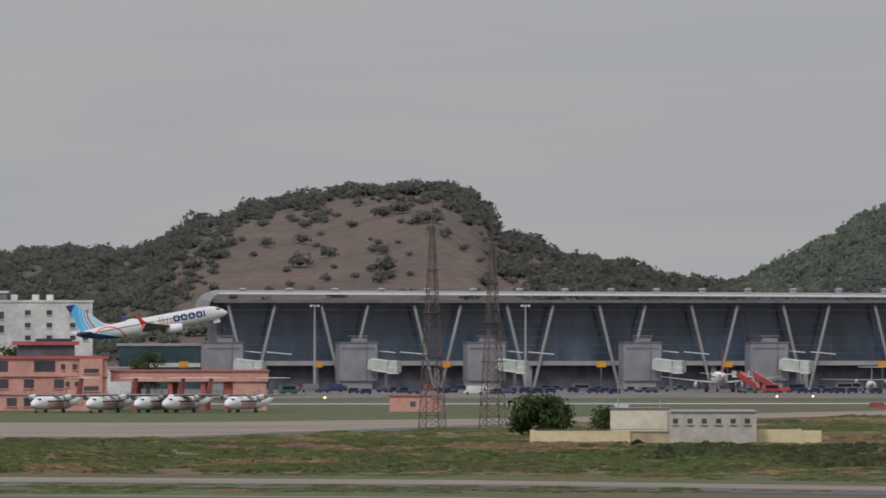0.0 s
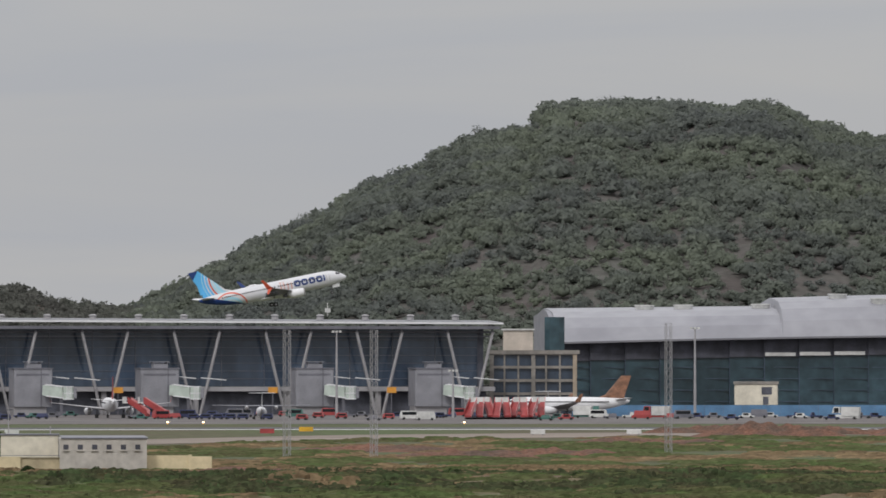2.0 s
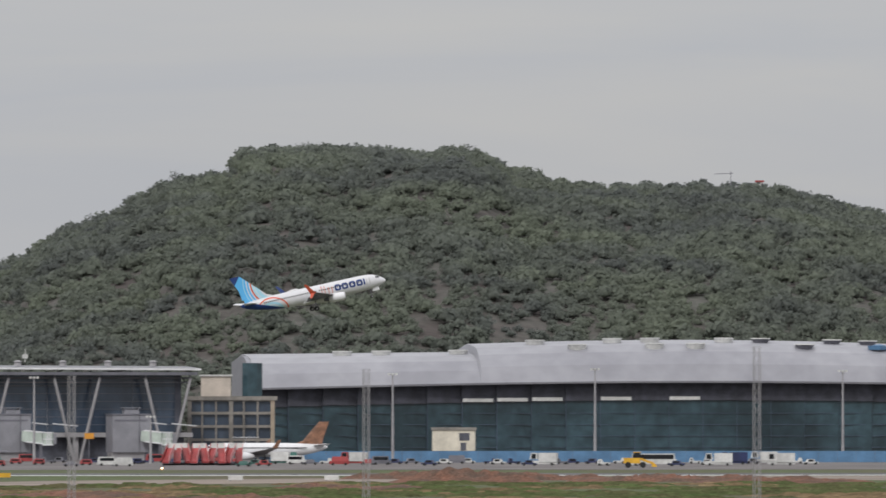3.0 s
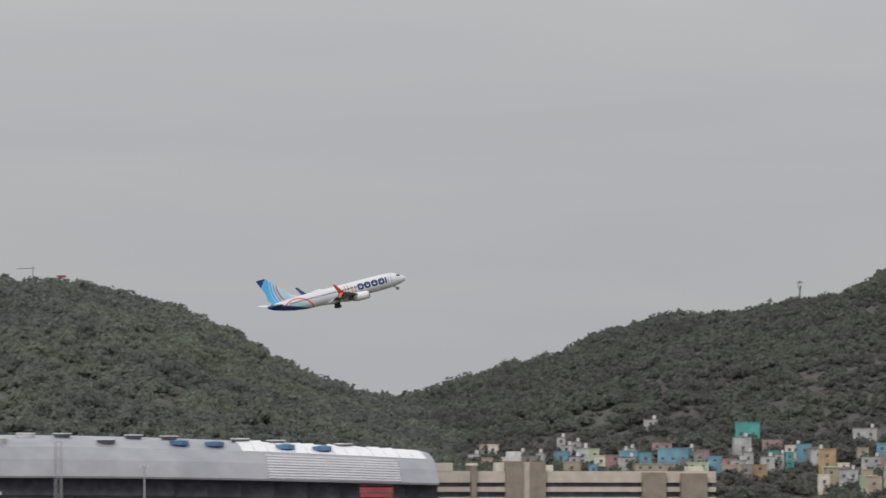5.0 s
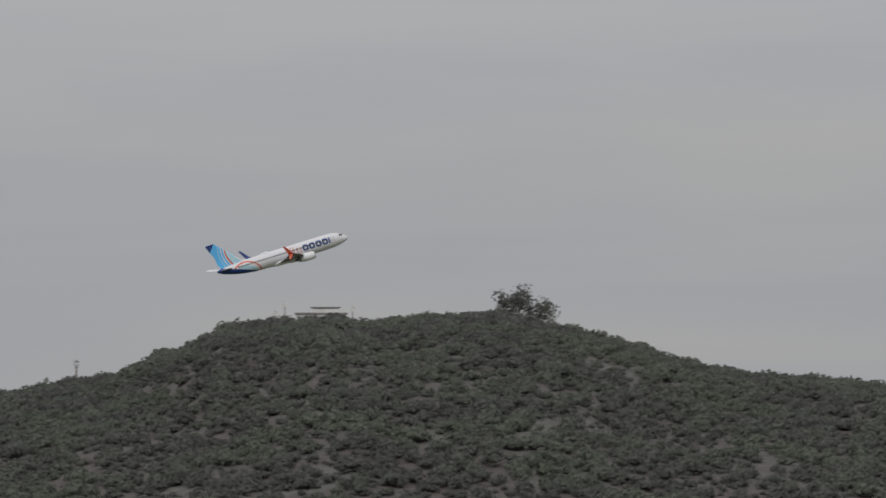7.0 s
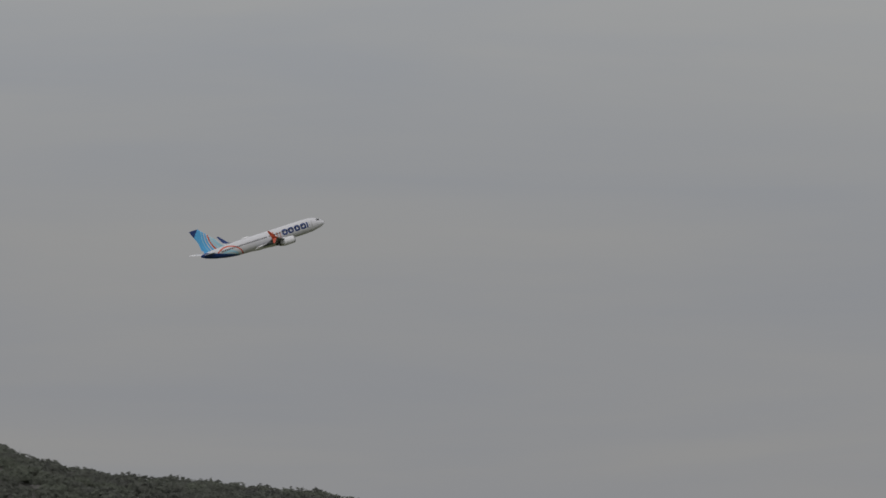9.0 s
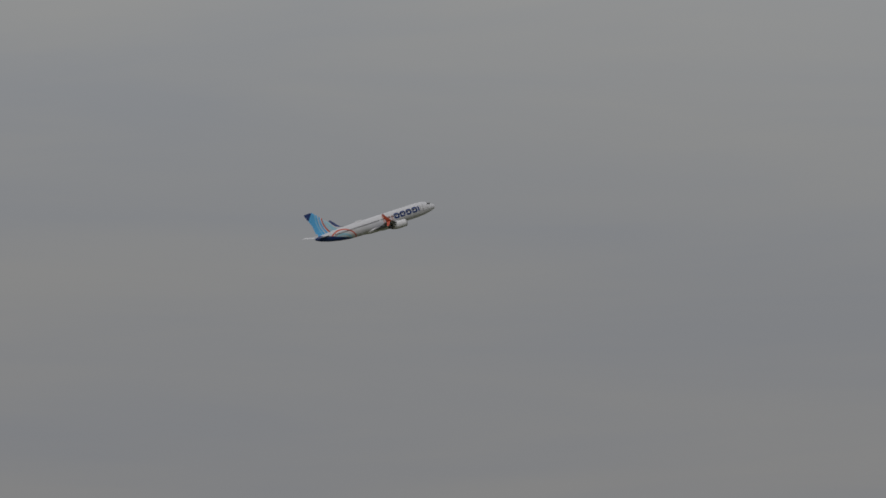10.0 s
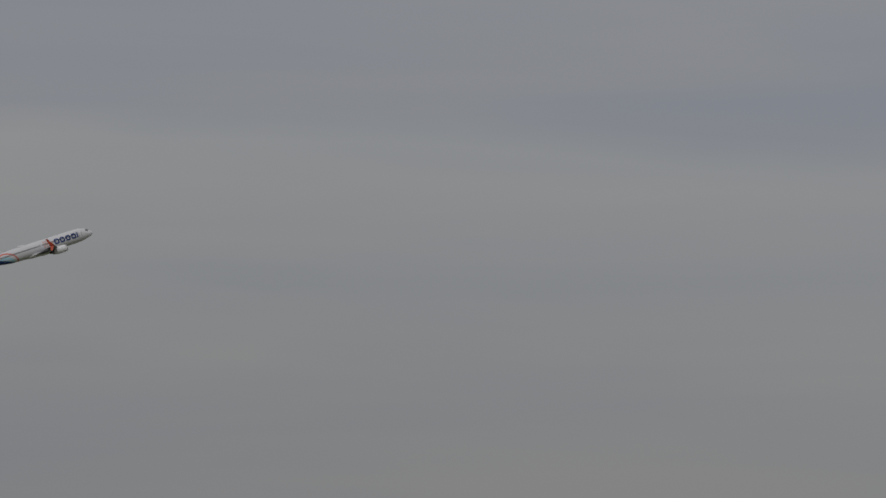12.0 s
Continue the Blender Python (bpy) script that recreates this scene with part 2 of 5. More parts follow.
def thing(name, m, label, category, group="", kind=""):
    ob = new(name)
    ob.empty_display_size = 0.5
    ob.matrix_basis = m
    return tagged(ob, label, category, group, kind)


def stand(b, d, z=0.0, turn=0.0):
    p = site(b, d, z)
    return pose(p.x, p.y, p.z, 0, 0, facing(b) + turn)


def sampled(profile, b):
    for (b0, z0), (b1, z1) in zip(profile, profile[1:]):
        if b <= b1:
            s = min(1, max(0, (b - b0) / (b1 - b0)))
            s = s * s * (3 - 2 * s) * 0.4 + s * 0.6
            return z0 + (z1 - z0) * s
    return profile[-1][1]


# ---- ground ----
def ground():
    s = Shape()
    xs = [-4500, -1500, -600, -300, 0, 300, 600, 900, 1300, 2200, 4500]
    ys = [-600, 300, 900, 1400, 2000, 2600, 3200, 4000, 4900]
    s.add([(x, y, 0) for y in ys for x in xs], [(j * 11 + i, j * 11 + i + 1, (j + 1) * 11 + i + 1, (j + 1) * 11 + i) for j in range(8) for i in range(10)])
    tagged(part("ground", s, M_GRASS), "flat airfield ground of dry grass and bare soil", "ground", kind="structure")


def strip(name, near, far, material, z, label):
    """A paved strip between two edges, each a list of (bearing, distance)."""
    s = Shape()
    n = len(near)
    vs = [site(b, d, z) for b, d in near] + [site(b, d, z) for b, d in far] + [site(b, d, 0) for b, d in near]
    fs = [(i, i + 1, n + i + 1, n + i) for i in range(n - 1)] + [(2 * n + i, 2 * n + i + 1, i + 1, i) for i in range(n - 1)]
    s.add(vs, fs)
    return tagged(part(name, s, material), label, name.replace("_", " "), kind="structure")


def paving():
    strip("road", [(-300, 1062), (784, 1040), (1900, 985), (3200, 930)], [(-300, 1098), (784, 1068), (1900, 1010), (3200, 955)], M_PAVE, 0.05, "pale perimeter road running beside the grass")
    strip("road_shoulder", [(-300, 1030), (784, 1010), (1900, 958), (3200, 905)], [(-300, 1060), (784, 1038), (1900, 983), (3200, 928)], M_ASPH, 0.05, "dark asphalt shoulder of the perimeter road")
    strip("service_lane", [(-300, 905), (784, 890), (1900, 850), (3200, 810)], [(-300, 976), (784, 955), (1900, 905), (3200, 857)], M_ASPH, 0.05, "dark asphalt service lane with pale edge")
    strip("lane_edge_line", [(-300, 977), (784, 956), (1900, 906), (3200, 858)], [(-300, 980), (784, 959), (1900, 909), (3200, 861)], M_PAVE, 0.06, "pale edge strip of the service lane")
    strip("taxiway", [(-300, 1480), (300, 1490), (900, 1690), (1700, 1890), (2600, 2010), (4000, 2050)], [(-300, 1710), (300, 1715), (900, 1790), (1700, 2000), (2600, 2120), (4000, 2160)], M_PAVE, 0.06, "pale worn concrete taxiway across the grass")
    strip("taxiway_shoulder", [(-300, 1455), (300, 1462), (700, 1560), (900, 1640)], [(-300, 1478), (300, 1488), (700, 1618), (900, 1688)], M_ASPH, 0.05, "dark asphalt shoulder beside the taxiway")
    strip("runway", [(-300, 2130), (1500, 2150), (4000, 2180)], [(-300, 2185), (1500, 2205), (4000, 2235)], M_ASPH, 0.06, "dark asphalt runway with pale edge line")
    strip("runway_edge_line", [(-300, 2120), (1500, 2140), (4000, 2170)], [(-300, 2127), (1500, 2147), (4000, 2177)], M_WHITE, 0.07, "white painted runway edge line")
    strip("apron", [(-300, 2300), (1500, 2310), (4300, 2360)], [(-300, 2900), (1500, 2900), (4300, 2900)], M_APRON, 0.05, "stained concrete airport apron")


# ---- hills with woods ----
def hill(name, profile, d0, dc, d1, tree_h, ground_mat, leaf_mat, count, seed, label, bare=None):
    rng = np.random.default_rng(seed)
    bs = np.linspace(profile[0][0], profile[-1][0], 150)
    rows = 36
    s = Shape()

    def height(b, f):
        """f: 0 at the front foot, 1 at the crest, 2 at the back foot."""
        zc = max(0.5, sampled(profile, b) - tree_h)
        g = f if f <= 1 else 2 - f
        k = math.sin(g * math.pi / 2) ** 0.85
        wob = noise.noise(Vector((b * 0.006, f * 4, seed))) * 0.07 + noise.noise(Vector((b * 0.02, f * 6, seed))) * 0.015
        return zc * max(0, k + wob * math.sin(g * math.pi) * 1.0)

    def dist(f):
        return d0 + (dc - d0) * f if f <= 1 else dc + (d1 - dc) * (f - 1)

    for j in range(rows):
        f = 2 * j / (rows - 1)
        for b in bs:
            s.v.append(tuple(site(b, dist(f), height(b, f) - 1)))
    nb = len(bs)
    s.f = [(j * nb + i, j * nb + i + 1, (j + 1) * nb + i + 1, (j + 1) * nb + i) for j in range(rows - 1) for i in range(nb - 1)]
    tagged(part(name, s, ground_mat, smooth=True), label, "hill", kind="structure")
    # crowns: many small leaf clumps in a shell round a rough core
    nq = 46
    pts, scl = [], []
    while len(pts) < count:
        b = rng.uniform(profile[0][0], profile[-1][0])
        f = 1.06 * rng.uniform() ** 0.95
        if rng.uniform() < 0.07:
            f = rng.uniform(0.97, 1.03)
        if bare and bare(b, f, noise.noise(Vector((b * 0.012, f * 7, seed + 3)))) > rng.uniform():
            continue
        z = height(b, f)
        pts.append(tuple(site(b, dist(f), z - 1.3)))
        scl.append((0.55 + 0.95 * rng.uniform() ** 2.0) * (1 + 0.5 * noise.noise(Vector((b * 0.03, f * 9, 1)))) * (rng.choice((0.6, 0.7, 0.85, 1.2)) if f > 0.96 else 0.9 if name == "hill_west" and f < 0.8 else 1))
    pts, scl = np.array(pts), np.array(scl)
    n = len(pts)
    th = rng.uniform(0, 2 * np.pi, (n, nq))
    cz = rng.uniform(-0.3, 1, (n, nq))
    rr = np.sqrt(1 - cz ** 2)
    nrm = np.stack([rr * np.cos(th), rr * np.sin(th), cz], -1)
    rad = np.array([2.8, 2.8, 2.1]) * rng.uniform(0.72, 1.14, (n, nq, 1))
    cen = pts[:, None, :] + (nrm * rad + np.array([0, 0, 1.6])) * scl[:, None, None]
    nrm = nrm + rng.normal(0, 0.45, nrm.shape)
    nrm /= np.linalg.norm(nrm, axis=-1, keepdims=True)
    t1 = np.cross(nrm, rng.normal(0, 1, nrm.shape))
    t1 /= np.linalg.norm(t1, axis=-1, keepdims=True)
    t2 = np.cross(nrm, t1)
    sz = rng.uniform(0.5, 0.95, (n, nq, 1)) * scl[:, None, None]
    leaf = np.stack([cen + t1 * sz, cen - t1 * sz * 0.5 + t2 * sz * 0.8, cen - t1 * sz * 0.5 - t2 * sz * 0.8], 2).reshape(-1, 3)
    oc = np.array([(1, 0, 0), (0, 1, 0), (-1, 0, 0), (0, -1, 0), (0, 0, 1), (0, 0, -0.5)]) * np.array([2.3, 2.3, 1.8])
    core = (pts[:, None, :] + (oc[None] + np.array([0, 0, 1.5])) * scl[:, None, None]).reshape(-1, 3)
    of = np.array([(0, 1, 4), (1, 2, 4), (2, 3, 4), (3, 0, 4), (1, 0, 5), (2, 1, 5), (3, 2, 5), (0, 3, 5)])
    nl = len(leaf)
    index = np.concatenate([np.arange(nl), (of[None] + (np.arange(n) * 6)[:, None, None]).reshape(-1) + nl])
    me = bpy.data.meshes.new(name + "_trees")
    me.vertices.add(nl + len(core))
    me.vertices.foreach_set("co", np.concatenate([leaf, core]).ravel())
    me.loops.add(len(index))
    me.loops.foreach_set("vertex_index", index)
    me.polygons.add(len(index) // 3)
    me.polygons.foreach_set("loop_start", np.arange(len(index) // 3) * 3)
    me.materials.append(leaf_mat)
    me.update(calc_edges=True)
    ob = new(name.replace("hill", "hill_trees"), me)
    tagged(ob, "dense scrub trees covering the hillside", "trees", kind="stuff")

    def ground_on(b, rise):
        """First place on the front slope at bearing b that lies on the sight line of that rise."""
        for k in range(400):
            f = k / 400
            if height(b, f) >= 18 + (580 - rise) / STEP * dist(f):
                return dist(f), height(b, f)
        return dist(1.0), height(b, 1.0)
    return ground_on


def rises(points, d):
    """Crest heights in metres from the sight line's rise at distance d."""
    return [(b, 18 + (580 - r) / STEP * d) for b, r in points]


def hills():
    low = rises([(-700, 540), (-300, 480), (0, 445), (150, 435), (220, 442), (290, 418), (340, 390), (410, 378), (455, 358), (540, 345), (610, 325), (780, 322), (840, 340), (870, 378), (885, 405), (940, 418), (1000, 445), (1100, 462), (1200, 490), (1290, 494), (1500, 530)], 3700)
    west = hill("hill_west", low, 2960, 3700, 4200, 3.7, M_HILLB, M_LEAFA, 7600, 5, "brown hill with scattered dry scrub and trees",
         bare=lambda b, f, n: min(0.92, max(0.3 + 0.5 * n if f < 0.88 else 0.1, 1.5 - ((b - 620) / 330) ** 2 - ((f - 0.25) / 0.62) ** 2 + 0.9 * n)))
    mid = rises([(1150, 560), (1250, 500), (1300, 492), (1372, 463), (1462, 414), (1542, 371), (1612, 341), (1742, 271), (1822, 241), (1922, 190), (2022, 171), (2046, 131), (2252, 127), (2436, 140), (2556, 177), (2656, 195), (2836, 197), (2962, 200), (3072, 216), (3152, 243), (3252, 288), (3392, 366), (3502, 398), (3560, 415), (3700, 470), (3850, 540)], 3800)
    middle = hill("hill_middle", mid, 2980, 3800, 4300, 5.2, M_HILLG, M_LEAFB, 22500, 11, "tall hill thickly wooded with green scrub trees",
         bare=lambda b, f, n: 0.35 * n if f > 0.27 + 0.2 * n or b < 1650 or b > 2700 else 0.3 + 0.4 * n)
    high = rises([(3250, 560), (3400, 460), (3520, 404), (3602, 393), (3682, 365), (3822, 325), (3932, 288), (4022, 257), (4182, 247), (4322, 225), (4462, 172), (4522, 135), (4622, 128), (4802, 126), (4992, 114), (5042, 118), (5132, 136), (5222, 160), (5342, 195), (5502, 227), (5722, 240), (5842, 257), (6002, 300), (6090, 350), (6250, 430), (6700, 540)], 4100)
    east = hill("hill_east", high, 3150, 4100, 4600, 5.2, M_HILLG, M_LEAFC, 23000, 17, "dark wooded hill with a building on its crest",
         bare=lambda b, f, n: 0.1 * n)
    return west, middle, east


# ---- the departing airliner ----
def ring_paint(name, base, centre, bands, cap=None, rough=0.35):
    """Paint with arcs round a centre (x, z) in the thing's own space: bands of (radius, colour); cap: (z, x, colour) of a solid area."""
    m = bpy.data.materials.new(name)
    m.use_nodes = True
    n, l = m.node_tree.nodes, m.node_tree.links
    b = n["Principled BSDF"]
    b.inputs["Roughness"].default_value = rough
    tc, sep = n.new("ShaderNodeTexCoord"), n.new("ShaderNodeSeparateXYZ")
    l.new(tc.outputs["Object"], sep.inputs[0])

    def op(kind, a, c):
        k = n.new("ShaderNodeMath")
        k.operation = kind
        for i, q in enumerate((a, c)):
            if isinstance(q, (int, float)):
                k.inputs[i].default_value = q
            else:
                l.new(q, k.inputs[i])
        return k.outputs[0]

    dx, dz = op("SUBTRACT", sep.outputs["X"], centre[0]), op("SUBTRACT", sep.outputs["Z"], centre[1])
    r = op("DIVIDE", op("SQRT", op("ADD", op("MULTIPLY", dx, dx), op("MULTIPLY", dz, dz)), 0), 10.0)
    ramp = n.new("ShaderNodeValToRGB")
    ramp.color_ramp.interpolation = "CONSTANT"
    ramp.color_ramp.elements[0].color = (*bands[0][1], 1)
    ramp.color_ramp.elements[1].position = bands[1][0] / 10
    ramp.color_ramp.elements[1].color = (*bands[1][1], 1)
    for rad, col in bands[2:]:
        ramp.color_ramp.elements.new(rad / 10).color = (*col, 1)
    l.new(r, ramp.inputs[0])
    out = ramp.outputs[0]
    for test, col in cap or ():
        mx = n.new("ShaderNodeMix")
        mx.data_type = "RGBA"
        a, bb, c = test
        line = op("ADD", op("MULTIPLY", sep.outputs["X"], a), op("MULTIPLY", sep.outputs["Z"], bb))
        l.new(op("LESS_THAN", line, c), mx.inputs[0])
        l.new(out, mx.inputs[6])
        mx.inputs[7].default_value = (*col, 1)
        out = mx.outputs[2]
    noi = n.new("ShaderNodeTexNoise")
    noi.inputs["Scale"].default_value = 0.8
    l.new(tc.outputs["Object"], noi.inputs["Vector"])
    mr = n.new("ShaderNodeMapRange")
    mr.inputs["To Min"].default_value, mr.inputs["To Max"].default_value = 0.9, 1.06
    l.new(noi.outputs[0], mr.inputs[0])
    sc = n.new("ShaderNodeVectorMath")
    sc.operation = "SCALE"
    l.new(out, sc.inputs[0])
    l.new(mr.outputs[0], sc.inputs["Scale"])
    l.new(sc.outputs[0], b.inputs["Base Color"])
    return m


WHT, SKY, NAVY, ORG, AQUA = (0.62, 0.62, 0.64), (0.10, 0.42, 0.76), (0.012, 0.04, 0.17), (0.60, 0.10, 0.05), (0.36, 0.62, 0.74)
M_FUSE = ring_paint("airliner_paint", WHT, (-30.5, -3.1), [(0, SKY), (2.1, AQUA), (2.6, WHT), (2.85, AQUA), (3.5, WHT), (4.3, ORG), (4.65, WHT)], cap=[((0.34, 1.0, -10.95), NAVY)])
M_FIN = ring_paint("fin_paint", SKY, (-28.5, 5.5), [(0, WHT), (4.2, AQUA), (5.1, WHT), (5.3, AQUA), (5.8, ORG), (6.2, WHT), (6.45, SKY), (6.95, WHT), (7.2, SKY), (7.75, AQUA), (7.95, SKY)], cap=[((1.3, -1.0, -56.4), NAVY)])
M_NAVY = mat("navy_paint", NAVY, 0.35, vary=0.08)
M_LOGO = mat("orange_red_paint", ORG, 0.4, vary=0.08)
M_PALE = mat("pale_salmon_paint", (0.62, 0.30, 0.24), 0.4, vary=0.08)
M_WING = mat("wing_grey", (0.15, 0.155, 0.17), 0.45, vary=0.08)
M_ACGLASS = mat("cockpit_glass", (0.015, 0.017, 0.02), 0.1, vary=0.1)


def fuselage_rings(stations, n=22):
    return [[(x, ry * math.cos(6.2832 * i / n), zc + rz * math.sin(6.2832 * i / n)) for i in range(n)] for x, ry, rz, zc in stations]


def surface(quads, thick, axis):
    """A tapered slab: quads are (leading, trailing, thickness at root) sections as (x_le, x_te, y, z, t)."""
    rings = []
    for xl, xt, y, z, t in quads:
        c = xl - xt
        pts = [(0, 0), (0.08, 0.6), (0.3, 1.0), (0.65, 0.7), (1, 0.08), (1, -0.08), (0.65, -0.45), (0.3, -0.7), (0.08, -0.45)]
        if axis == "z":
            rings.append([(xl - c * p, y + q * t / 2, z) for p, q in pts])
        else:
            rings.append([(xl - c * p, y, z + q * t / 2) for p, q in pts])
    return Shape().loft(rings)


NOSE = [(0, 0.05, 0.05, -0.45), (-0.25, 0.45, 0.42, -0.43), (-0.9, 0.88, 0.85, -0.35), (-1.9, 1.27, 1.28, -0.2), (-2.9, 1.53, 1.62, -0.05), (-4.2, 1.74, 1.88, 0), (-6, 1.87, 1.98, 0), (-8, 1.88, 2.0, 0)]
TAIL = [(-25, 1.88, 2.0, 0), (-28, 1.80, 1.92, 0.02), (-31, 1.5, 1.68, 0.16), (-34, 1.02, 1.28, 0.40), (-36.5, 0.55, 0.8, 0.66), (-38.0, 0.16, 0.28, 0.85)]


def landing_gear(parent, name, x, y, top, length, r, track):
    leg = part(name, Shape().beam((0, 0, 0), (0, 0, -length), 0.22, n=8).beam((0.05, 0, -length * 0.35), (0.9 if x > -10 else 0.3, 0, 0.1), 0.12, n=6), M_STEELD, parent, "grey landing gear leg", m=pose(x, y, top))
    for sgn in (-1, 1):
        w = Shape()
        w.loft([[(rr * math.cos(6.2832 * i / 16), sgn * track + yy, -length + rr * math.sin(6.2832 * i / 16)) for i in range(16)] for rr, yy in ((r * 0.85, -0.17), (r, -0.1), (r, 0.1), (r * 0.85, 0.17))])
        wheel = part("wheel", w, M_TYRE, leg, "black tyre")
        part("hub", Shape().beam((0, sgn * track - 0.19, -length), (0, sgn * track + 0.19, -length), r * 0.9, n=10), M_STEEL, wheel)
    return leg


def airliner():
    a = thing("airliner", pose(0, 0, 0), "white twin-jet airliner climbing, blue tail with orange arcs", "airplane")
    part("fuselage", Shape().loft(fuselage_rings(NOSE + [(-16, 1.88, 2.0, 0)] + TAIL)), M_FUSE, a, "white fuselage with blue and orange arcs aft", smooth=True)
    part("belly_fairing", Shape().loft(fuselage_rings([(-12, 0.3, 0.2, -1.7), (-13.5, 1.5, 0.7, -1.55), (-17, 1.9, 0.9, -1.5), (-21, 1.8, 0.85, -1.5), (-24, 0.4, 0.2, -1.75)], 16)), M_WHITE, a, smooth=True)
    part("radome_fairing", Shape().loft(fuselage_rings([(-22.5, 0.1, 0.05, 1.95), (-23.3, 0.55, 0.3, 2.0), (-24.6, 0.55, 0.3, 2.0), (-25.6, 0.1, 0.05, 1.95)], 12)), M_WHITE, a, smooth=True)
    for sg in (-1, 1):
        wing = part("wing", surface([(-12.9, -20.6, sg * 1.5, -1.35, 0.95), (-15.2, -20.9, sg * 5.6, -0.95, 0.62), (-21.7, -23.4, sg * 17.0, 0.85, 0.22)], 0, "y"), M_WING, a, "grey swept wing", smooth=False)
        wl_ = Shape()
        wl_.add(surface([(-21.7, -23.4, sg * 16.95, 0.8, 0.2), (-22.4, -23.7, sg * 17.35, 1.35, 0.16), (-24.1, -24.7, sg * 17.9, 3.3, 0.08)], 0, "y").v, surface([(0, -1, 0, 0, 1)] * 3, 0, "y").f)
        wl_.add(surface([(-22.1, -23.3, sg * 17.0, 0.85, 0.16), (-23.3, -23.8, sg * 17.75, -0.3, 0.06)], 0, "y").v, surface([(0, -1, 0, 0, 1)] * 2, 0, "y").f)
        part("winglet", wl_, M_LOGO if sg < 0 else M_NAVY, wing, "orange-red split winglet" if sg < 0 else "navy blue split winglet")
        for k, (yy, zz) in enumerate(((7.5, -1.0), (10.6, -0.5), (13.4, -0.1))):
            part("flap_fairing", Shape().loft(fuselage_rings([(-18.6 - k * 0.9, 0.05, 0.05, zz), (-19.8 - k * 0.9, 0.22, 0.28, zz - 0.1), (-22.6 - k * 0.5, 0.06, 0.08, zz - 0.15)], 8)), M_WING, wing, m=pose(0, sg * yy, 0), smooth=True)
        part("flap", surface([(-20.3, -22.1, sg * 2.0, -1.5, 0.2), (-20.7, -22.2, sg * 5.6, -1.15, 0.18), (-21.7, -22.8, sg * 11.5, -0.25, 0.12)], 0, "y"), M_WING, wing, m=None)
        eng = part("engine", Shape().loft([[(x, sg * 4.83 + r * math.cos(6.2832 * i / 20), -2.05 + r * (0.93 if math.sin(6.2832 * i / 20) < 0 else 1) * math.sin(6.2832 * i / 20)) for i in range(20)] for x, r in ((-11.3, 0.80), (-11.15, 0.92), (-11.5, 1.06), (-12.6, 1.15), (-14.2, 1.1), (-15.6, 0.82), (-15.55, 0.7))], cap=False), M_WHITE, a, "white engine nacelle", smooth=True, m=pose(-1.0, 0, 0.12))
        part("intake_lip", Shape().loft([[(x, sg * 4.83 + r * math.cos(6.2832 * i / 20), -2.05 + r * 0.97 * math.sin(6.2832 * i / 20)) for i in range(20)] for x, r in ((-11.5, 0.78), (-11.1, 0.84), (-11.1, 0.9), (-11.4, 1.04))], cap=False), M_STEEL, eng, "bare metal intake lip", smooth=True)
        part("fan", Shape().loft(fuselage_rings([(-11.7, 0.8, 0.8, 0), (-11.75, 0.8, 0.8, 0), (-15.9, 0.52, 0.52, 0), (-16.7, 0.3, 0.3, 0)], 16)), M_STEELD, eng, m=pose(0, sg * 4.83, -2.05), smooth=True)
        part("pylon", Shape().loft([[(x, sg * 4.83 + s * 0.16, z) for x, s, z in ((-12.4, -1, -1.1), (-12.4, 1, -1.1), (-17.2, 1, -0.8), (-17.2, -1, -0.8))], [(x, sg * 4.83 + s * 0.1, z) for x, s, z in ((-13.6, -1, -0.75), (-13.6, 1, -0.75), (-17.6, 1, -0.75), (-17.6, -1, -0.75))]]), M_WHITE, eng)
        part("tailplane", surface([(-33.8, -37.2, sg * 0.5, 0.9, 0.3), (-37.4, -38.7, sg * 7.15, 1.5, 0.1)], 0, "y"), M_WHITE, a, "pale horizontal tailplane")
    fin = part("fin", surface([(-27.5, -36.9, 0, 1.3, 0.12), (-31.0, -36.95, 0, 2.6, 0.42), (-33.0, -37.3, 0, 4.6, 0.36), (-36.9, -39.2, 0, 8.35, 0.18)], 0, "z"), M_FIN, a, "blue tail fin with white and orange arcs")
    part("rudder", surface([(-36.3, -37.4, 0, 2.2, 0.16), (-36.75, -37.75, 0, 4.6, 0.14), (-38.8, -39.5, 0, 8.25, 0.1)], 0, "z"), M_FIN, fin)
    for sg in (-1, 1):
        pane = Shape().box(-0.13, 0.13, -0.02, 0.02, 0.42, 0.80).mesh("cabin_window", M_ACGLASS)
        for i in range(50):
            x = -6.8 - i * 0.52
            if -18.6 < x < -17.9:
                continue
            ry = 1.9 if x > -26 else 1.9 - (-26 - x) * 0.045
            part("cabin_window", pane, None, a, m=pose(x, sg * (ry - 0.06), 0))
        # plain rounded marks where the airline's lettering stands
        yy = lambda z: sg * (1.885 * math.sqrt(max(0.05, 1 - (z / 2.0) ** 2)) + 0.03)
        for x, w, z0, z1, m in ((-17.3, 0.30, -0.5, 1.5, M_PALE), (-16.5, 0.26, -0.5, 1.5, M_PALE), (-15.5, 0.28, -0.9, 0.95, M_PALE), (-14.6, 0.28, -0.9, 0.95, M_PALE), (-6.15, 0.42, -0.35, 1.2, M_NAVY)):
            zs = [z0 + (z1 - z0) * i / 4 for i in range(5)]
            bar = Shape().add([q for z in zs for q in ((x, yy(z), z), (x + w, yy(z), z))], [(2 * i, 2 * i + 1, 2 * i + 3, 2 * i + 2) for i in range(4)])
            part("livery_bar", bar, m, a)
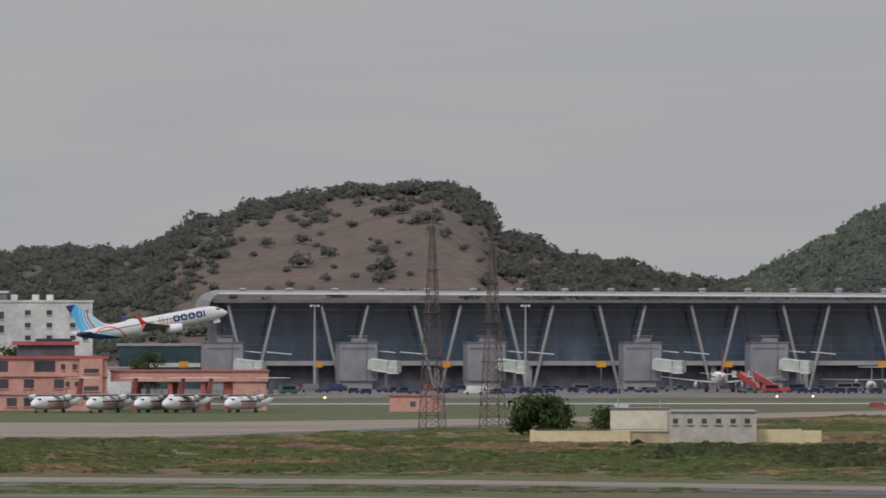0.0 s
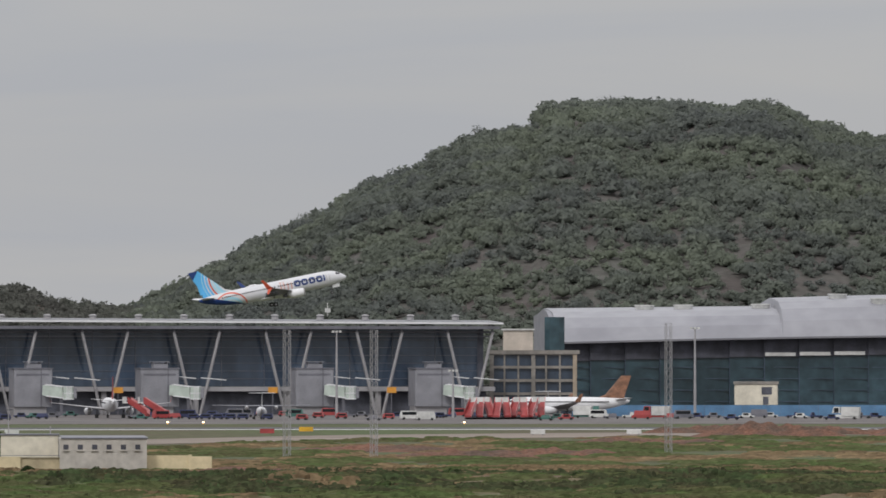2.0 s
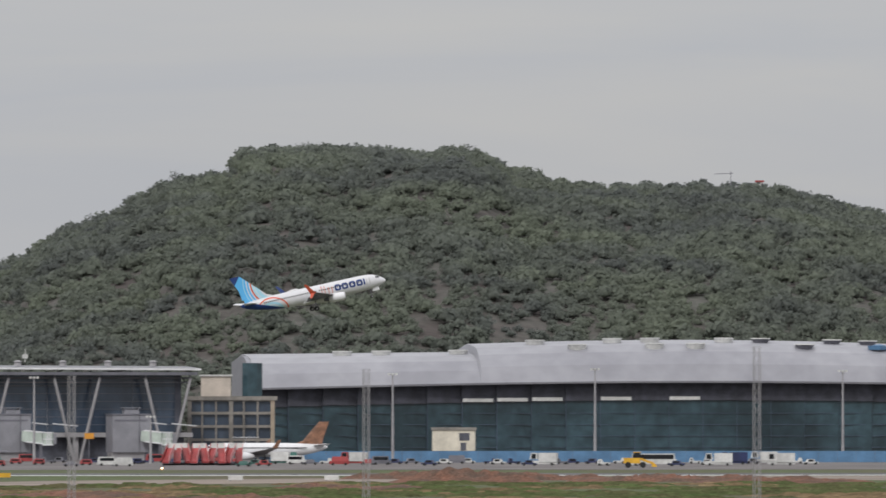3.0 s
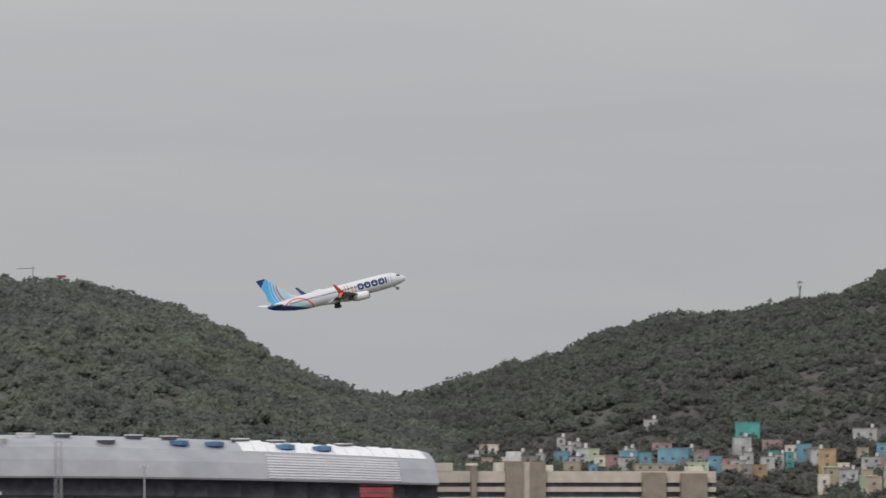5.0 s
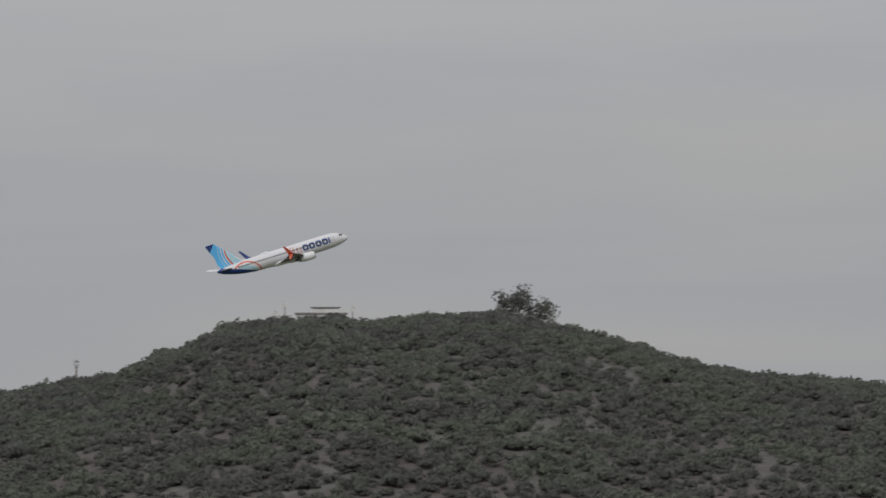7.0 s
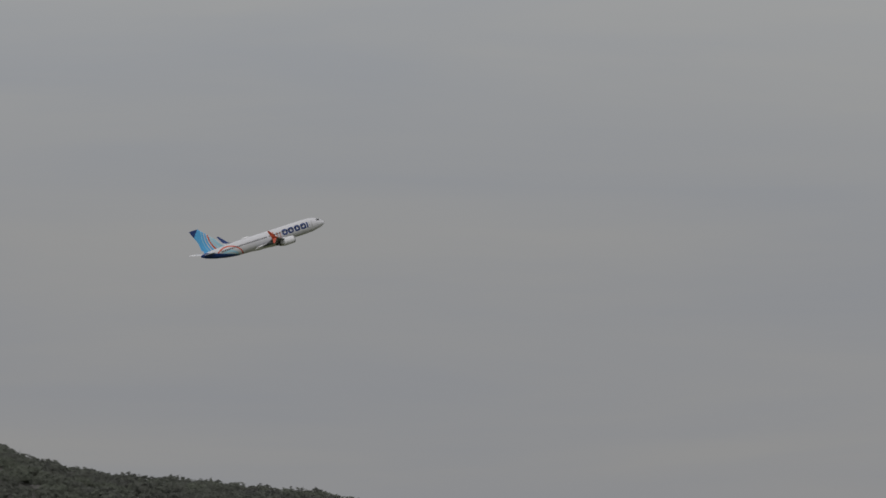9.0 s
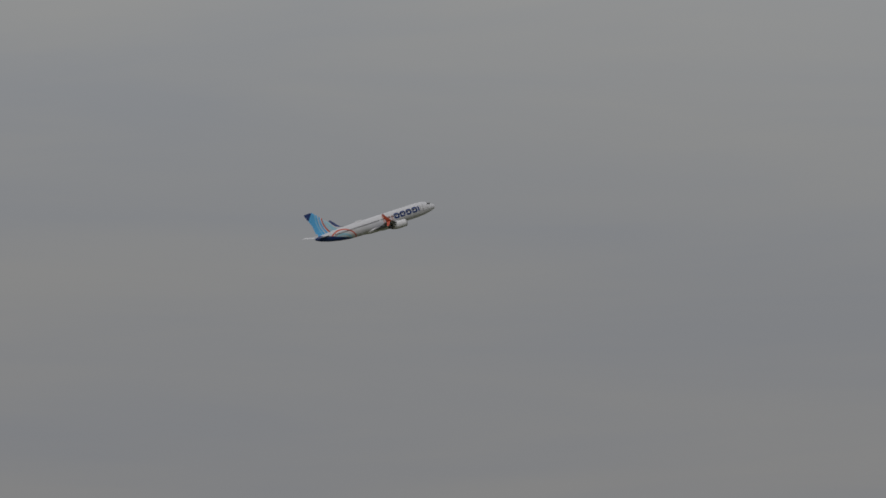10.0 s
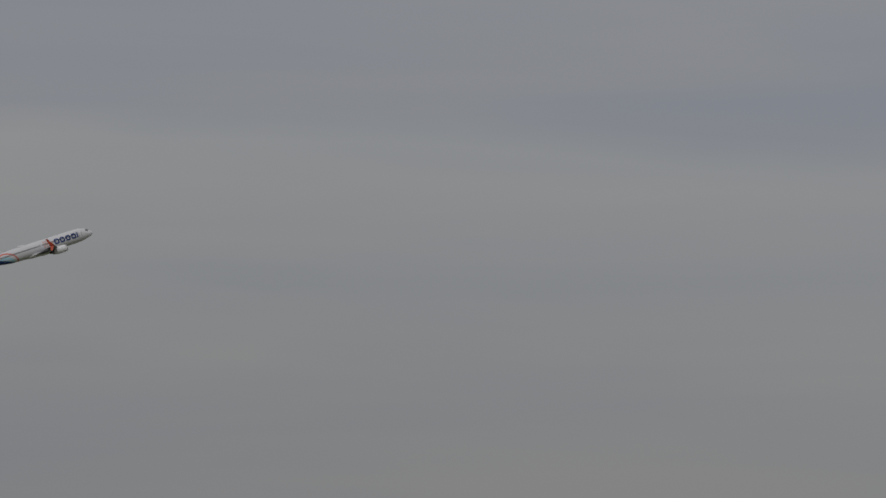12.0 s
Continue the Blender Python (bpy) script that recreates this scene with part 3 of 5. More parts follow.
        for x in (-12.95, -11.05, -9.1, -7.2):
            ring = Shape()
            for rx, rz in ((0.84, 0.80), (0.36, 0.36)):
                for i in range(20):
                    c_, s_ = math.cos(6.2832 * i / 20), math.sin(6.2832 * i / 20)
                    z = 0.42 + rz * math.copysign(abs(s_) ** 0.6, s_)
                    ring.v.append((x + rx * math.copysign(abs(c_) ** 0.6, c_), yy(z), z))
            ring.f = [(i, (i + 1) % 20, 20 + (i + 1) % 20, 20 + i) for i in range(20)]
            part("livery_mark", ring, M_NAVY, a, "navy rounded livery mark")
        ck = Shape()
        for xa, xb, za, zb in ((-1.75, -2.25, 0.62, 1.05), (-2.3, -2.85, 0.72, 1.22), (-2.95, -3.45, 0.85, 1.3)):
            rr = lambda x: np.interp(-x, [1.9, 2.9, 4.2], [1.27, 1.53, 1.74])
            yy2 = lambda x, z: sg * (rr(x) * math.sqrt(max(0.02, 1 - ((z + 0.1) / (rr(x) * 1.05)) ** 2)) + 0.04)
            ck.add([(xa, yy2(xa, za), za), (xb, yy2(xb, za), za), (xb, yy2(xb, zb), zb), (xa, yy2(xa, zb - 0.1), zb - 0.1)], [(0, 1, 2, 3)])
        part("cockpit_window", ck, M_ACGLASS, a, "dark cockpit side window")
        dr = Shape()
        dr.box(-5.35, -5.28, sg * 1.83 - 0.03, sg * 1.83 + 0.03, -0.55, 1.15)
        dr.box(-4.55, -4.48, sg * 1.80 - 0.03, sg * 1.80 + 0.03, -0.55, 1.15)
        part("door_outline", dr, M_STEEL, a)
    gears = [landing_gear(a, "nose_gear", -4.4, 0, -1.6, 2.1, 0.36, 0.25)]
    gears += [landing_gear(a, "main_gear", -19.6, s * 2.86, -1.5, 2.15, 0.56, 0.45) for s in (-1, 1)]
    for y in (-0.5, 0.5):
        part("gear_door", Shape().box(0.5, 2.2, y - 0.035, y + 0.035, -0.9, 0), M_WHITE, gears[0])
    return a, gears


# ---- passenger terminal with V columns ----
def lay(b0, d0, b1, d1):
    """Pose with x along the line between two places, and its length."""
    p, q = site(b0, d0), site(b1, d1)
    return pose(p.x, p.y, 0, 0, 0, math.degrees(math.atan2(q.y - p.y, q.x - p.x))), (q - p).length


def terminal_v():
    m, L = lay(388, 2640, 1965, 2680)
    t = thing("terminal_building", m, "long glass terminal with V columns under a thin silver roof", "terminal")
    # roof: shallow arch front to back
    s = Shape()
    prof = [(-3.5, 28.2), (0, 28.4), (8, 28.7), (18, 29.0), (28, 28.9), (36, 28.3)]
    ring = lambda x, dz: [(x, y, z + dz) for y, z in prof] + [(x, y, z - 0.45 + dz) for y, z in reversed(prof)]
    s.loft([ring(-3.8, -5.2), ring(-3.0, -2.6), ring(-1.6, -0.9), ring(1.0, 0), ring(L * 0.5, -0.5), ring(L, -1.1)])
    part("roof", s, M_ROOFS, t, "thin silver metal roof")
    part("roof_edge", Shape().loft([[(x, y, z + dz) for y, z in ((-3.75, 27.72), (-3.52, 27.72), (-3.52, 28.25), (-3.75, 28.25))] for x, dz in ((-0.5, 0), (L * 0.5, -0.5), (L, -1.1))]), M_WHITE, t, "pale roof fascia")
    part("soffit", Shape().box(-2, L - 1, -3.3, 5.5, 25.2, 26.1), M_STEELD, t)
    for z, w in ((24.1, 0.5), (22.9, 0.35)):
        part("facade_beam", Shape().box(-1, L - 2, 2.0, 2.6, z, z + w), M_STEELD, t)
    # glass wall behind the columns, pane by pane in bays
    bays = 20
    for i in range(bays):
        x0, x1 = 2 + (L - 8) * i / bays, 2 + (L - 8) * (i + 1) / bays
        part("glazing_bay", Shape().box(x0 + 0.06, x1 - 0.06, 5.8, 6.2, 8.3, 26.0), M_GLASS, t, "dark glass curtain wall bay" if i == 0 else "")
        part("mullion", Shape().box(x0 - 0.06, x0 + 0.06, 5.6, 6.2, 8.3, 26.5), M_STEELD, t)
    for k in range(7):
        z = 10.5 + k * 2.3
        part("transom", Shape().box(2, L - 6, 5.64, 5.79, z, z + 0.12), M_STEELD, t)
    part("floor_slab", Shape().box(-2, L - 2, -1.0, 6.4, 6.9, 8.2), M_STEEL, t, "pale grey floor slab")
    # Solid bodies; the shade inside is put into their dark colour.
    part("ground_floor", Shape().box(0, L - 4, 2.6, 34, 0.05, 6.85), M_DARK, t, "recessed ground floor with its shade painted dark")
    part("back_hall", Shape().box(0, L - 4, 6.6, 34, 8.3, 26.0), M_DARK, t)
    pitch = 27.29
    for i in range(-1, 10):
        xc = 36.64 + i * pitch
        for sg in (-1, 1):
            x_top = xc + sg * 6.85
            if 0 < x_top < L - 1:
                part("v_column", Shape().beam((xc + sg * 1.0, -1.6, 0.05), (x_top, -1.6, 24.4), 1.15, 0.9, n=8), M_STEEL, t, "slanted grey steel column")
                part("roof_strut", Shape().beam((x_top, -1.6, 24.4), (x_top - sg * 0.6, -1.6, 26.0), 0.5, 0.5, n=6), M_STEELD, t)
        if 0 < xc < L:
            part("ground_pier", Shape().box(xc - 0.8, xc + 0.8, 0.2, 1.8, 0.05, 6.9), M_STEEL, t)
    for i in range(19):
        x = 8 + i * 13.6
        part("roof_vent", Shape().drum(x, 10, 28.0, 29.2, 1.1, 1.0).drum(x, 10, 29.2, 29.6, 1.4, 0.5), M_STEEL, t)
    part("roof_aerial", Shape().beam((215, 14, 29), (215, 14, 33), 0.25, n=6).box(214.2, 215.8, 13.8, 14.2, 30.2, 31.4), M_WALLW, t)
    return m, L


def boarding_bridge(m, x, swing=1):
    b = thing("boarding_bridge", m @ pose(x, -24, 0.05), "white aerobridge with grey fixed lift tower", "boarding bridge", "aerobridges along the terminal")
    part("lift_tower", Shape().box(-5.6, 5.6, 0, 11, 2.5, 13.4, 0.3), M_GREYP, b, "grey panelled tower block")
    part("tower_base", Shape().box(-5.5, 4.0, 0.8, 9, 0, 2.5), M_STEEL, b)
    part("tower_cap", Shape().box(-5.8, 5.8, -0.2, 11.2, 13.4, 13.8), M_STEELD, b)
    part("roof_plant", Shape().box(-1.5, 2.8, 3, 7, 13.8, 15.0).box(-2.0, 3.2, 2.5, 7.5, 15.4, 15.6).box(-1.4, -1.2, 3, 7, 15.0, 15.4).box(2.5, 2.7, 3, 7, 15.0, 15.4), M_GREYP, b)
    part("panel_joint", Shape().box(2.2, 2.5, -0.08, 0, 2.5, 13.4).box(-4.9, 4.6, -0.08, 0, 11.6, 12.1), M_STEELD, b)
    tun = Shape().beam((3.5, -1, 7.3), (8.4, -6.5, 6.6), 3.0, 2.9)
    bridge = part("tunnel", tun, M_GREEN, b, "pale green glazed passenger tunnel")
    for k in range(6):
        p = Vector((3.5, -1, 7.3)).lerp(Vector((8.4, -6.5, 6.6)), k / 5)
        part("tunnel_frame", Shape().box(p.x - 0.16, p.x + 0.16, p.y - 1.9, p.y + 1.9, p.z - 1.7, p.z + 1.7), M_WHITE, bridge)
    for dz in (-1.65, 1.65):
        part("tunnel_rail", Shape().beam((3.5, -3.2, 7.3 + dz), (8.4, -8.7, 6.6 + dz), 0.35), M_WHITE, bridge)
    cab = part("cab", Shape().box(7.6, 10.4, -10.0, -6.0, 4.7, 8.3, 0.7), M_GREEN, b, "pale green glazed docking cab")
    for z in (4.6, 6.3, 8.2):
        part("cab_rail", Shape().box(7.5, 10.5, -10.12, -6.0, z, z + 0.28, 0.7), M_WHITE, cab)
    for k in range(4):
        part("cab_post", Shape().box(8.25 + k * 0.42, 8.4 + k * 0.42, -10.1, -9.95, 4.7, 8.3), M_WHITE, cab)
    part("cab_hood", Shape().box(10.3, 11.3, -9.6, -6.6, 5.0, 7.9, 0.2), M_GREYP, cab, "grey folding hood")
    part("support_leg", Shape().box(6.8, 7.6, -7.0, -6.2, 0, 5.4).box(5.8, 8.6, -7.6, -5.6, 0, 1.1), M_STEELD, b)
    part("handrail", Shape().beam((6.2, 3, 11.2), (11, 3, 10.7), 0.25).beam((12.5, 3, 10.9), (20, 3, 10.2), 0.25), M_WHITE, b, "thin white rail")
    part("sign", Shape().box(-12.2, -9.4, 9.5, 9.8, 6.4, 8.1), M_ORANGE, b, "orange stand number board")
    part("sign_post", Shape().box(-11.0, -10.7, 9.6, 9.75, 0, 6.4), M_STEELD, b)


def terminal_arched():
    m, L = lay(2062, 2860, 3622, 2900)
    t = thing("terminal_hall", m, "terminal hall with curved silver roof and green glass", "terminal")
    n = 26
    swell = lambda s: math.sin(math.pi * min(1, max(0, s)))
    crown = lambda s: 31.9 + (4.6 if s > 0.25 else 1.0) * swell(s)
    s = Shape()
    rings = []
    for f in sorted([i / n for i in range(n + 1)] + [0.2495, 0.2515]):
        ez, tz = 21.6 + 2.3 * swell(f), crown(f)
        bow = -14 * swell(f)
        pr = [(-3, ez - 0.6), (-3.2, ez), (0.5, ez + (tz - ez) * 0.42), (6, ez + (tz - ez) * 0.74), (14, ez + (tz - ez) * 0.93), (24, tz), (40, tz + 0.6), (70, tz - 1.5), (70, tz - 2.6), (40, tz - 0.6), (24, tz - 1.2), (6, ez + (tz - ez) * 0.74 - 1.2), (0.8, ez - 0.6)]
        x = L * f
        rings.append([(x, y + bow, z) for y, z in pr])
    s.loft(rings)
    part("roof", s, M_ROOF, t, "curved pale metal roof", smooth=False)
    for i in range(n):
        f0, f1 = i / n, (i + 1) / n
        x0, x1 = L * f0 + 0.1, L * f1 - 0.1
        bow = -14 * swell((f0 + f1) / 2)
        top = 20.6 + 2.3 * swell((f0 + f1) / 2)
        part("glazing_bay", Shape().box(x0, x1, 2.0 + bow, 3.0 + bow, 0.05, top - 5.2), M_GLASSG, t, "dark green glass curtain wall" if i == 0 else "")
        part("mullion", Shape().box(x0 - 0.2, x0, 1.8 + bow, 3.0 + bow, 0.05, top - 5.2), M_GLASS, t)
        # Added dark box in front of the glass imitates the eaves' shade.
        part("eaves_shade_box", Shape().box(x0 - 0.2, x1 + 0.2, 1.2 + bow, 4.0 + bow, top - 5.1, top + 1.2), M_VOID, t, "dark box painted as the shade under the eaves" if i == 0 else "")
        if i in (6, 7, 8, 10, 12):
            part("fascia_sign", Shape().box(x0 - 0, x1 - 1, 0.9 + bow, 1.15 + bow, top - 5.0, top - 3.9), M_WALLW, t, "pale signboard under the eaves")
    for k in range(4):
        part("transom", Shape().loft([[(L * i / n, 1.7 - 14 * swell(i / n), 2.8 + 3.6 * k + dz) for dz in (0, 0.15)] + [(L * i / n, 2.1 - 14 * swell(i / n), 2.8 + 3.6 * k + dz) for dz in (0.15, 0)] for i in range(n + 1)]), M_GLASS, t)
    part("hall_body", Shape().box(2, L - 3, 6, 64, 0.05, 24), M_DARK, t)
    # drum vents in two staggered rows, some under blue sheets, the newest ones still dark
    for row, list_ in (("top", (2216, 2284, 2419, 2554, 2690, 2757, 2889, 2955, 3084, 3149, 3278, 3345, 3470)), ("low", (2621, 2757, 2830, 3025, 3158, 3222, 3352, 3420))):
        for b in list_:
            f = (b - 2050) / 1572
            ez, tz, bow = 21.6 + 2.3 * swell(f), crown(f), -14 * swell(f)
            y, z = (22 + bow, tz) if row == "top" else (11 + bow, ez + (tz - ez) * 0.86)
            blue = row == "low" and b > 3100
            old = b < 2900
            v = part("roof_vent", Shape().drum(L * f, y, z - 1.4, z + 0.9, 2.5 if old else 1.5, 3.1, 18), M_WALLW if old else M_STEELD, t, "pale round roof vent" if old else "dark bowl-shaped roof vent")
            part("vent_rim", Shape().drum(L * f, y, z + 0.9, z + 1.2, 3.25, 3.15, 18), M_WALLW, v)
            if blue:
                part("vent_sheet", Shape().drum(L * f - 0.2, y - 0.3, z - 0.1, z + 1.25, 3.0, 3.3, 9).drum(L * f + 0.3, y, z + 1.25, z + 1.7, 2.8, 0.6, 9), M_BLUE, v, "blue plastic sheet tied over the vent")
    # newest cladding at the far end, still ragged along its upper edge
    rag = random.Random(14)
    for k in range(14):
        f0, f1 = 0.775 + 0.0155 * k, 0.775 + 0.0155 * (k + 1) - 0.0006
        rr_ = []
        for f in (f0, f1):
            ez, tz, bow = 21.6 + 2.3 * swell(f), crown(f), -14 * swell(f)
            rr_.append([(L * f, 6 + bow, ez + (tz - ez) * 0.74 + 0.1), (L * f, 14 + bow, ez + (tz - ez) * 0.93 + 0.12), (L * f, 22 + bow, tz + 0.15 + rag.uniform(0, 0.7)), (L * f, 22.3 + bow, tz - 0.1), (L * f, 6.2 + bow, ez + (tz - ez) * 0.74 - 0.1)])
        part("roof_sheet", Shape().loft(rr_), M_WHITE, t, "bright new roof sheet" if k == 0 else "")
    for k in range(9):
        q = 0.04 + 0.075 * k
        rib = Shape()
        pts_ = []
        for f in (0.80, 0.84, 0.88, 0.92, 0.955):
            ez, tz, bow = 21.6 + 2.3 * swell(f), crown(f), -14 * swell(f)
            y, z = (-3.2 + 3.7 * q / 0.42 if q < 0.42 else 0.5 + 5.5 * (q - 0.42) / 0.32) + bow - 0.15, ez + (tz - ez) * q
            pts_.append([(L * f, y - 0.15, z - 0.1), (L * f, y + 0.4, z - 0.1), (L * f, y + 0.4, z + 0.35), (L * f, y - 0.15, z + 0.35)])
        part("roof_rib", rib.loft(pts_), M_WHITE, t)
    # left gable wall
    g = Shape()
    prof = [(-2.6, 0.05), (-2.6, 21.8), (1, 26.2), (6.5, 29.3), (14, 31.2), (24, 31.8), (60, 30), (60, 0.05)]
    g.loft([[(-1.6, y, z) for y, z in prof], [(-0.2, y, z) for y, z in prof]])
    part("gable_wall", g, M_GREYP, t, "grey gable end wall")
    return m, L


def terminal_link():
    m, L = lay(1945, 2725, 2098, 2725)
    t = thing("link_block", m, "unfinished concrete frame block between two terminals", "building")
    part("body", Shape().box(0.5, L - 0.5, 0.9, 30, 0.05, 17.5), M_GLASS, t, "bluish window panes")
    for k in range(5):
        part("floor_beam", Shape().box(0, L, 0, 1.1, 1.5 + 4.0 * k, 2.3 + 4.0 * k), M_CONC, t)
    for k in range(7):
        x = (L - 1) * k / 6
        part("column", Shape().box(x, x + (1.2 if k % 3 == 0 else 0.5), -0.1, 1.0, 0.05, 17.8), M_TAN if k == 6 else M_CONC, t)
    part("parapet", Shape().box(-1, L + 1, -0.4, 30, 17.8, 19.0), M_CONC, t)
    part("penthouse", Shape().box(4, 13, 5, 18, 19.0, 25.0), M_BEIGE, t, "beige rooftop room")
    part("penthouse_roof", Shape().box(3.5, 13.5, 4.5, 18.5, 25.0, 25.5), M_WALLW, t)
    part("end_wall", Shape().box(16.5, 22.5, 6, 26, 19.0, 29.0, 1.5), M_GLASSG, t, "dark teal curved end wall")


def parking_block():
    m, L = lay(3600, 2930, 4115, 2950)
    t = thing("parking_building", m, "beige multi-level car park with long open decks", "building")
    # Solid core, coloured dark as the shade between the open decks.
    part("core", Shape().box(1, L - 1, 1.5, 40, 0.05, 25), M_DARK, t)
    for z0, z1 in ((21.9, 25.6), (18.9, 20.5), (15.7, 17.2), (12.4, 14.0), (9.2, 10.8), (6, 7.6), (2.8, 4.4)):
        part("deck_parapet", Shape().box(0, L, 0, 1.4, z0, z1), M_BEIGE, t, "beige parapet")
    part("end_parapet", Shape().box(0.05, 9.2, -0.1, 12, 25.6, 28.3), M_BEIGE, t, "raised beige end parapet")
    for x, w, z in ((15.0, 1.7, 27.4), (26.5, 5.7, 28.8), (34.4, 5.1, 28.6), (71.8, 7.7, 25.2), (84.5, 8.7, 24.9)):
        part("stair_tower", Shape().box(x, x + w, -2, 6, 0.05, z), M_BROWN, t, "brown stair tower")
    part("stair_link", Shape().box(32.2, 34.4, -1, 5, 0.05, 28.5), M_BEIGE, t)
    part("roof_box", Shape().box(14.2, 17.6, 1, 4, 27.4, 28.2).box(23.8, 26.5, 2, 6, 25.6, 28.4).box(88, 93, 3, 9, 25.6, 27.2).box(40.5, 43, 3, 6, 25.6, 27.6), M_CREAMW, t)
    part("roof_hut", Shape().box(28.5, 32.5, 4, 9, 28.3, 32), M_WALLW, t)
    part("hipped_roof", Shape().loft([[(12, -22, 9.5), (34, -22, 9.5), (34, -6, 9.5), (12, -6, 9.5)], [(20, -15, 12.5), (26, -15, 12.5), (26, -13, 12.5), (20, -13, 12.5)]]), M_STEELD, t, "low dark hipped roof")
    part("annex", Shape().box(12.5, 33.5, -21.5, -1, 0.05, 9.4), M_WALLW, t)


# ---- south-west side: pink fire station, hangar roof, white block ----
def windows(parent, xs, zs, w, h, y, frame_mat):
    for x in xs:
        for z in zs:
            p = part("window", Shape().box(x, x + w, y - 0.05, y + 0.3, z, z + h), M_VOID, parent)
            part("window_sill", Shape().box(x - 0.15, x + w + 0.15, y - 0.3, y + 0.02, z - 0.25, z - 0.05), frame_mat, p)


def fire_station():
    t = thing("fire_station", stand(55, 1960), "salmon pink airfield building with red trim", "building")
    part("body", Shape().box(-20, 16.5, 0, 16, 0.02, 11.6), M_PINK, t)
    part("penthouse", Shape().box(-3, 9.5, 2, 12, 11.6, 14.2), M_DARK, t, "glazed rooftop room")
    part("penthouse_roof", Shape().box(-4, 10.5, 1, 13, 14.2, 15.0), M_REDB, t)
    part("roof_tank", Shape().box(1, 9, 4, 10, 15.0, 15.6), M_BLUED, t)
    for z in (3.6, 7.4, 11.2):
        part("floor_band", Shape().box(-20.3, 16.8, -0.5, 0, z, z + 0.7), M_REDB if z > 10 else M_PINK, t)
    windows(t, (-18, -9.5, 0.7), (8.4,), 4.6, 2.4, 0, M_PINK)
    windows(t, (-18, -12.5, -7, -1.5, 5.0), (4.9,), 2.2, 1.9, 0, M_PINK)
    windows(t, (-18, -11, -5.2, -1.5), (1.0,), 2.2, 1.8, 0, M_PINK)
    windows(t, (6.5, 9.0, 11.5, 14), (8.9,), 1.0, 1.2, 0, M_PINK)
    windows(t, (7.5, 9.5), (5.2, 1.8), 0.9, 1.1, 0, M_PINK)
    part("stair_bay", Shape().box(10.5, 15.5, -1.2, 0, 0.02, 11.2), M_PINK, t)
    windows(t, (11.5,), (4.4, 8.2), 3.2, 0.9, -1.2, M_PINK)
    c = thing("vehicle_canopy", stand(196, 1965), "salmon pink vehicle bay canopy on pillars", "canopy")
    part("roof_slab", Shape().box(0, 34.2, -1.5, 14, 6.3, 8.4), M_PINK, c)
    part("roof_edge", Shape().box(-0.3, 34.5, -1.8, 14.3, 8.4, 8.8), M_REDB, c)
    for x in (4.5, 12.4, 19.5):
        part("pillar", Shape().box(x, x + 1.0, -0.8, 0.4, 0.02, 6.3), M_REDB, c)
        part("pillar", Shape().box(x + 0.8, x + 2.2, 4, 5, 0.02, 6.3), M_REDB, c)
    part("end_room", Shape().box(26.5, 33.8, -1, 12, 0.02, 6.3), M_PINK, c)
    part("doorway", Shape().box(24.5, 26.4, 0, 3, 0.02, 6.2), M_REDB, c)
    h = thing("pump_hut", stand(735, 1935), "small flat-roofed salmon pink hut", "hut")
    part("body", Shape().box(-5.5, 3.7, 0, 5, 0.02, 3.3), M_PINK, h)
    part("side_room", Shape().box(3.7, 5.6, 0.5, 5, 0.02, 2.9), M_PINK, h)
    part("roof", Shape().box(-5.8, 5.8, -0.3, 5.3, 3.3, 3.6), M_REDB, h)
    part("window", Shape().box(-1.1, 0.1, -0.06, 0.2, 1.1, 2.2), M_DARK, h)


def white_blocks():
    t = thing("office_block", stand(70, 2520), "white flat-roofed office block with dark windows", "building")
    part("body", Shape().box(-22, 14.8, 0, 20, 0.05, 25.0), M_WALLW, t)
    part("parapet", Shape().box(-22.3, 15.1, -0.3, 20, 25.0, 25.6), M_WALLW, t)
    windows(t, (-20, -16, -12), (20.4, 16.6), 2.2, 2.0, 0, M_WALLW)
    windows(t, (-4, 2, 8.5, 12), (21.5, 18, 14.5), 1.6, 1.3, 0, M_WALLW)
    part("roof_shed", Shape().box(-16, -9, 3, 10, 25.0, 27.6), M_STEELD, t)
    part("roof_canopy", Shape().box(-16.5, -8.5, 2.5, 10.5, 27.6, 28.2), M_WALLW, t)
    for x in (-14, -7, -1, 3):
        part("water_tank", Shape().drum(x, 14, 25.6, 27.2, 1.0, 1.0), M_WALLW, t)
    g = thing("glass_wing", stand(210, 2660), "low dark glass wing beside the terminal", "building")
    part("body", Shape().box(0, 31, 0, 20, 0.05, 12.6), M_GLASSG, g)
    part("roof_edge", Shape().box(-0.5, 31.5, -0.5, 20, 12.6, 13.3), M_STEEL, g)
    part("band", Shape().box(8, 24, -0.3, 0, 6.4, 7.6), M_WALLW, g)
    s = thing("low_shed", stand(170, 2350), "low white service shed", "shed")
    part("body", Shape().box(-8, 11, 0, 8, 0.05, 7.4), M_WALLW, s)
    part("roof", Shape().box(-8.3, 11.3, -0.3, 8.3, 7.4, 7.8), M_STEEL, s)


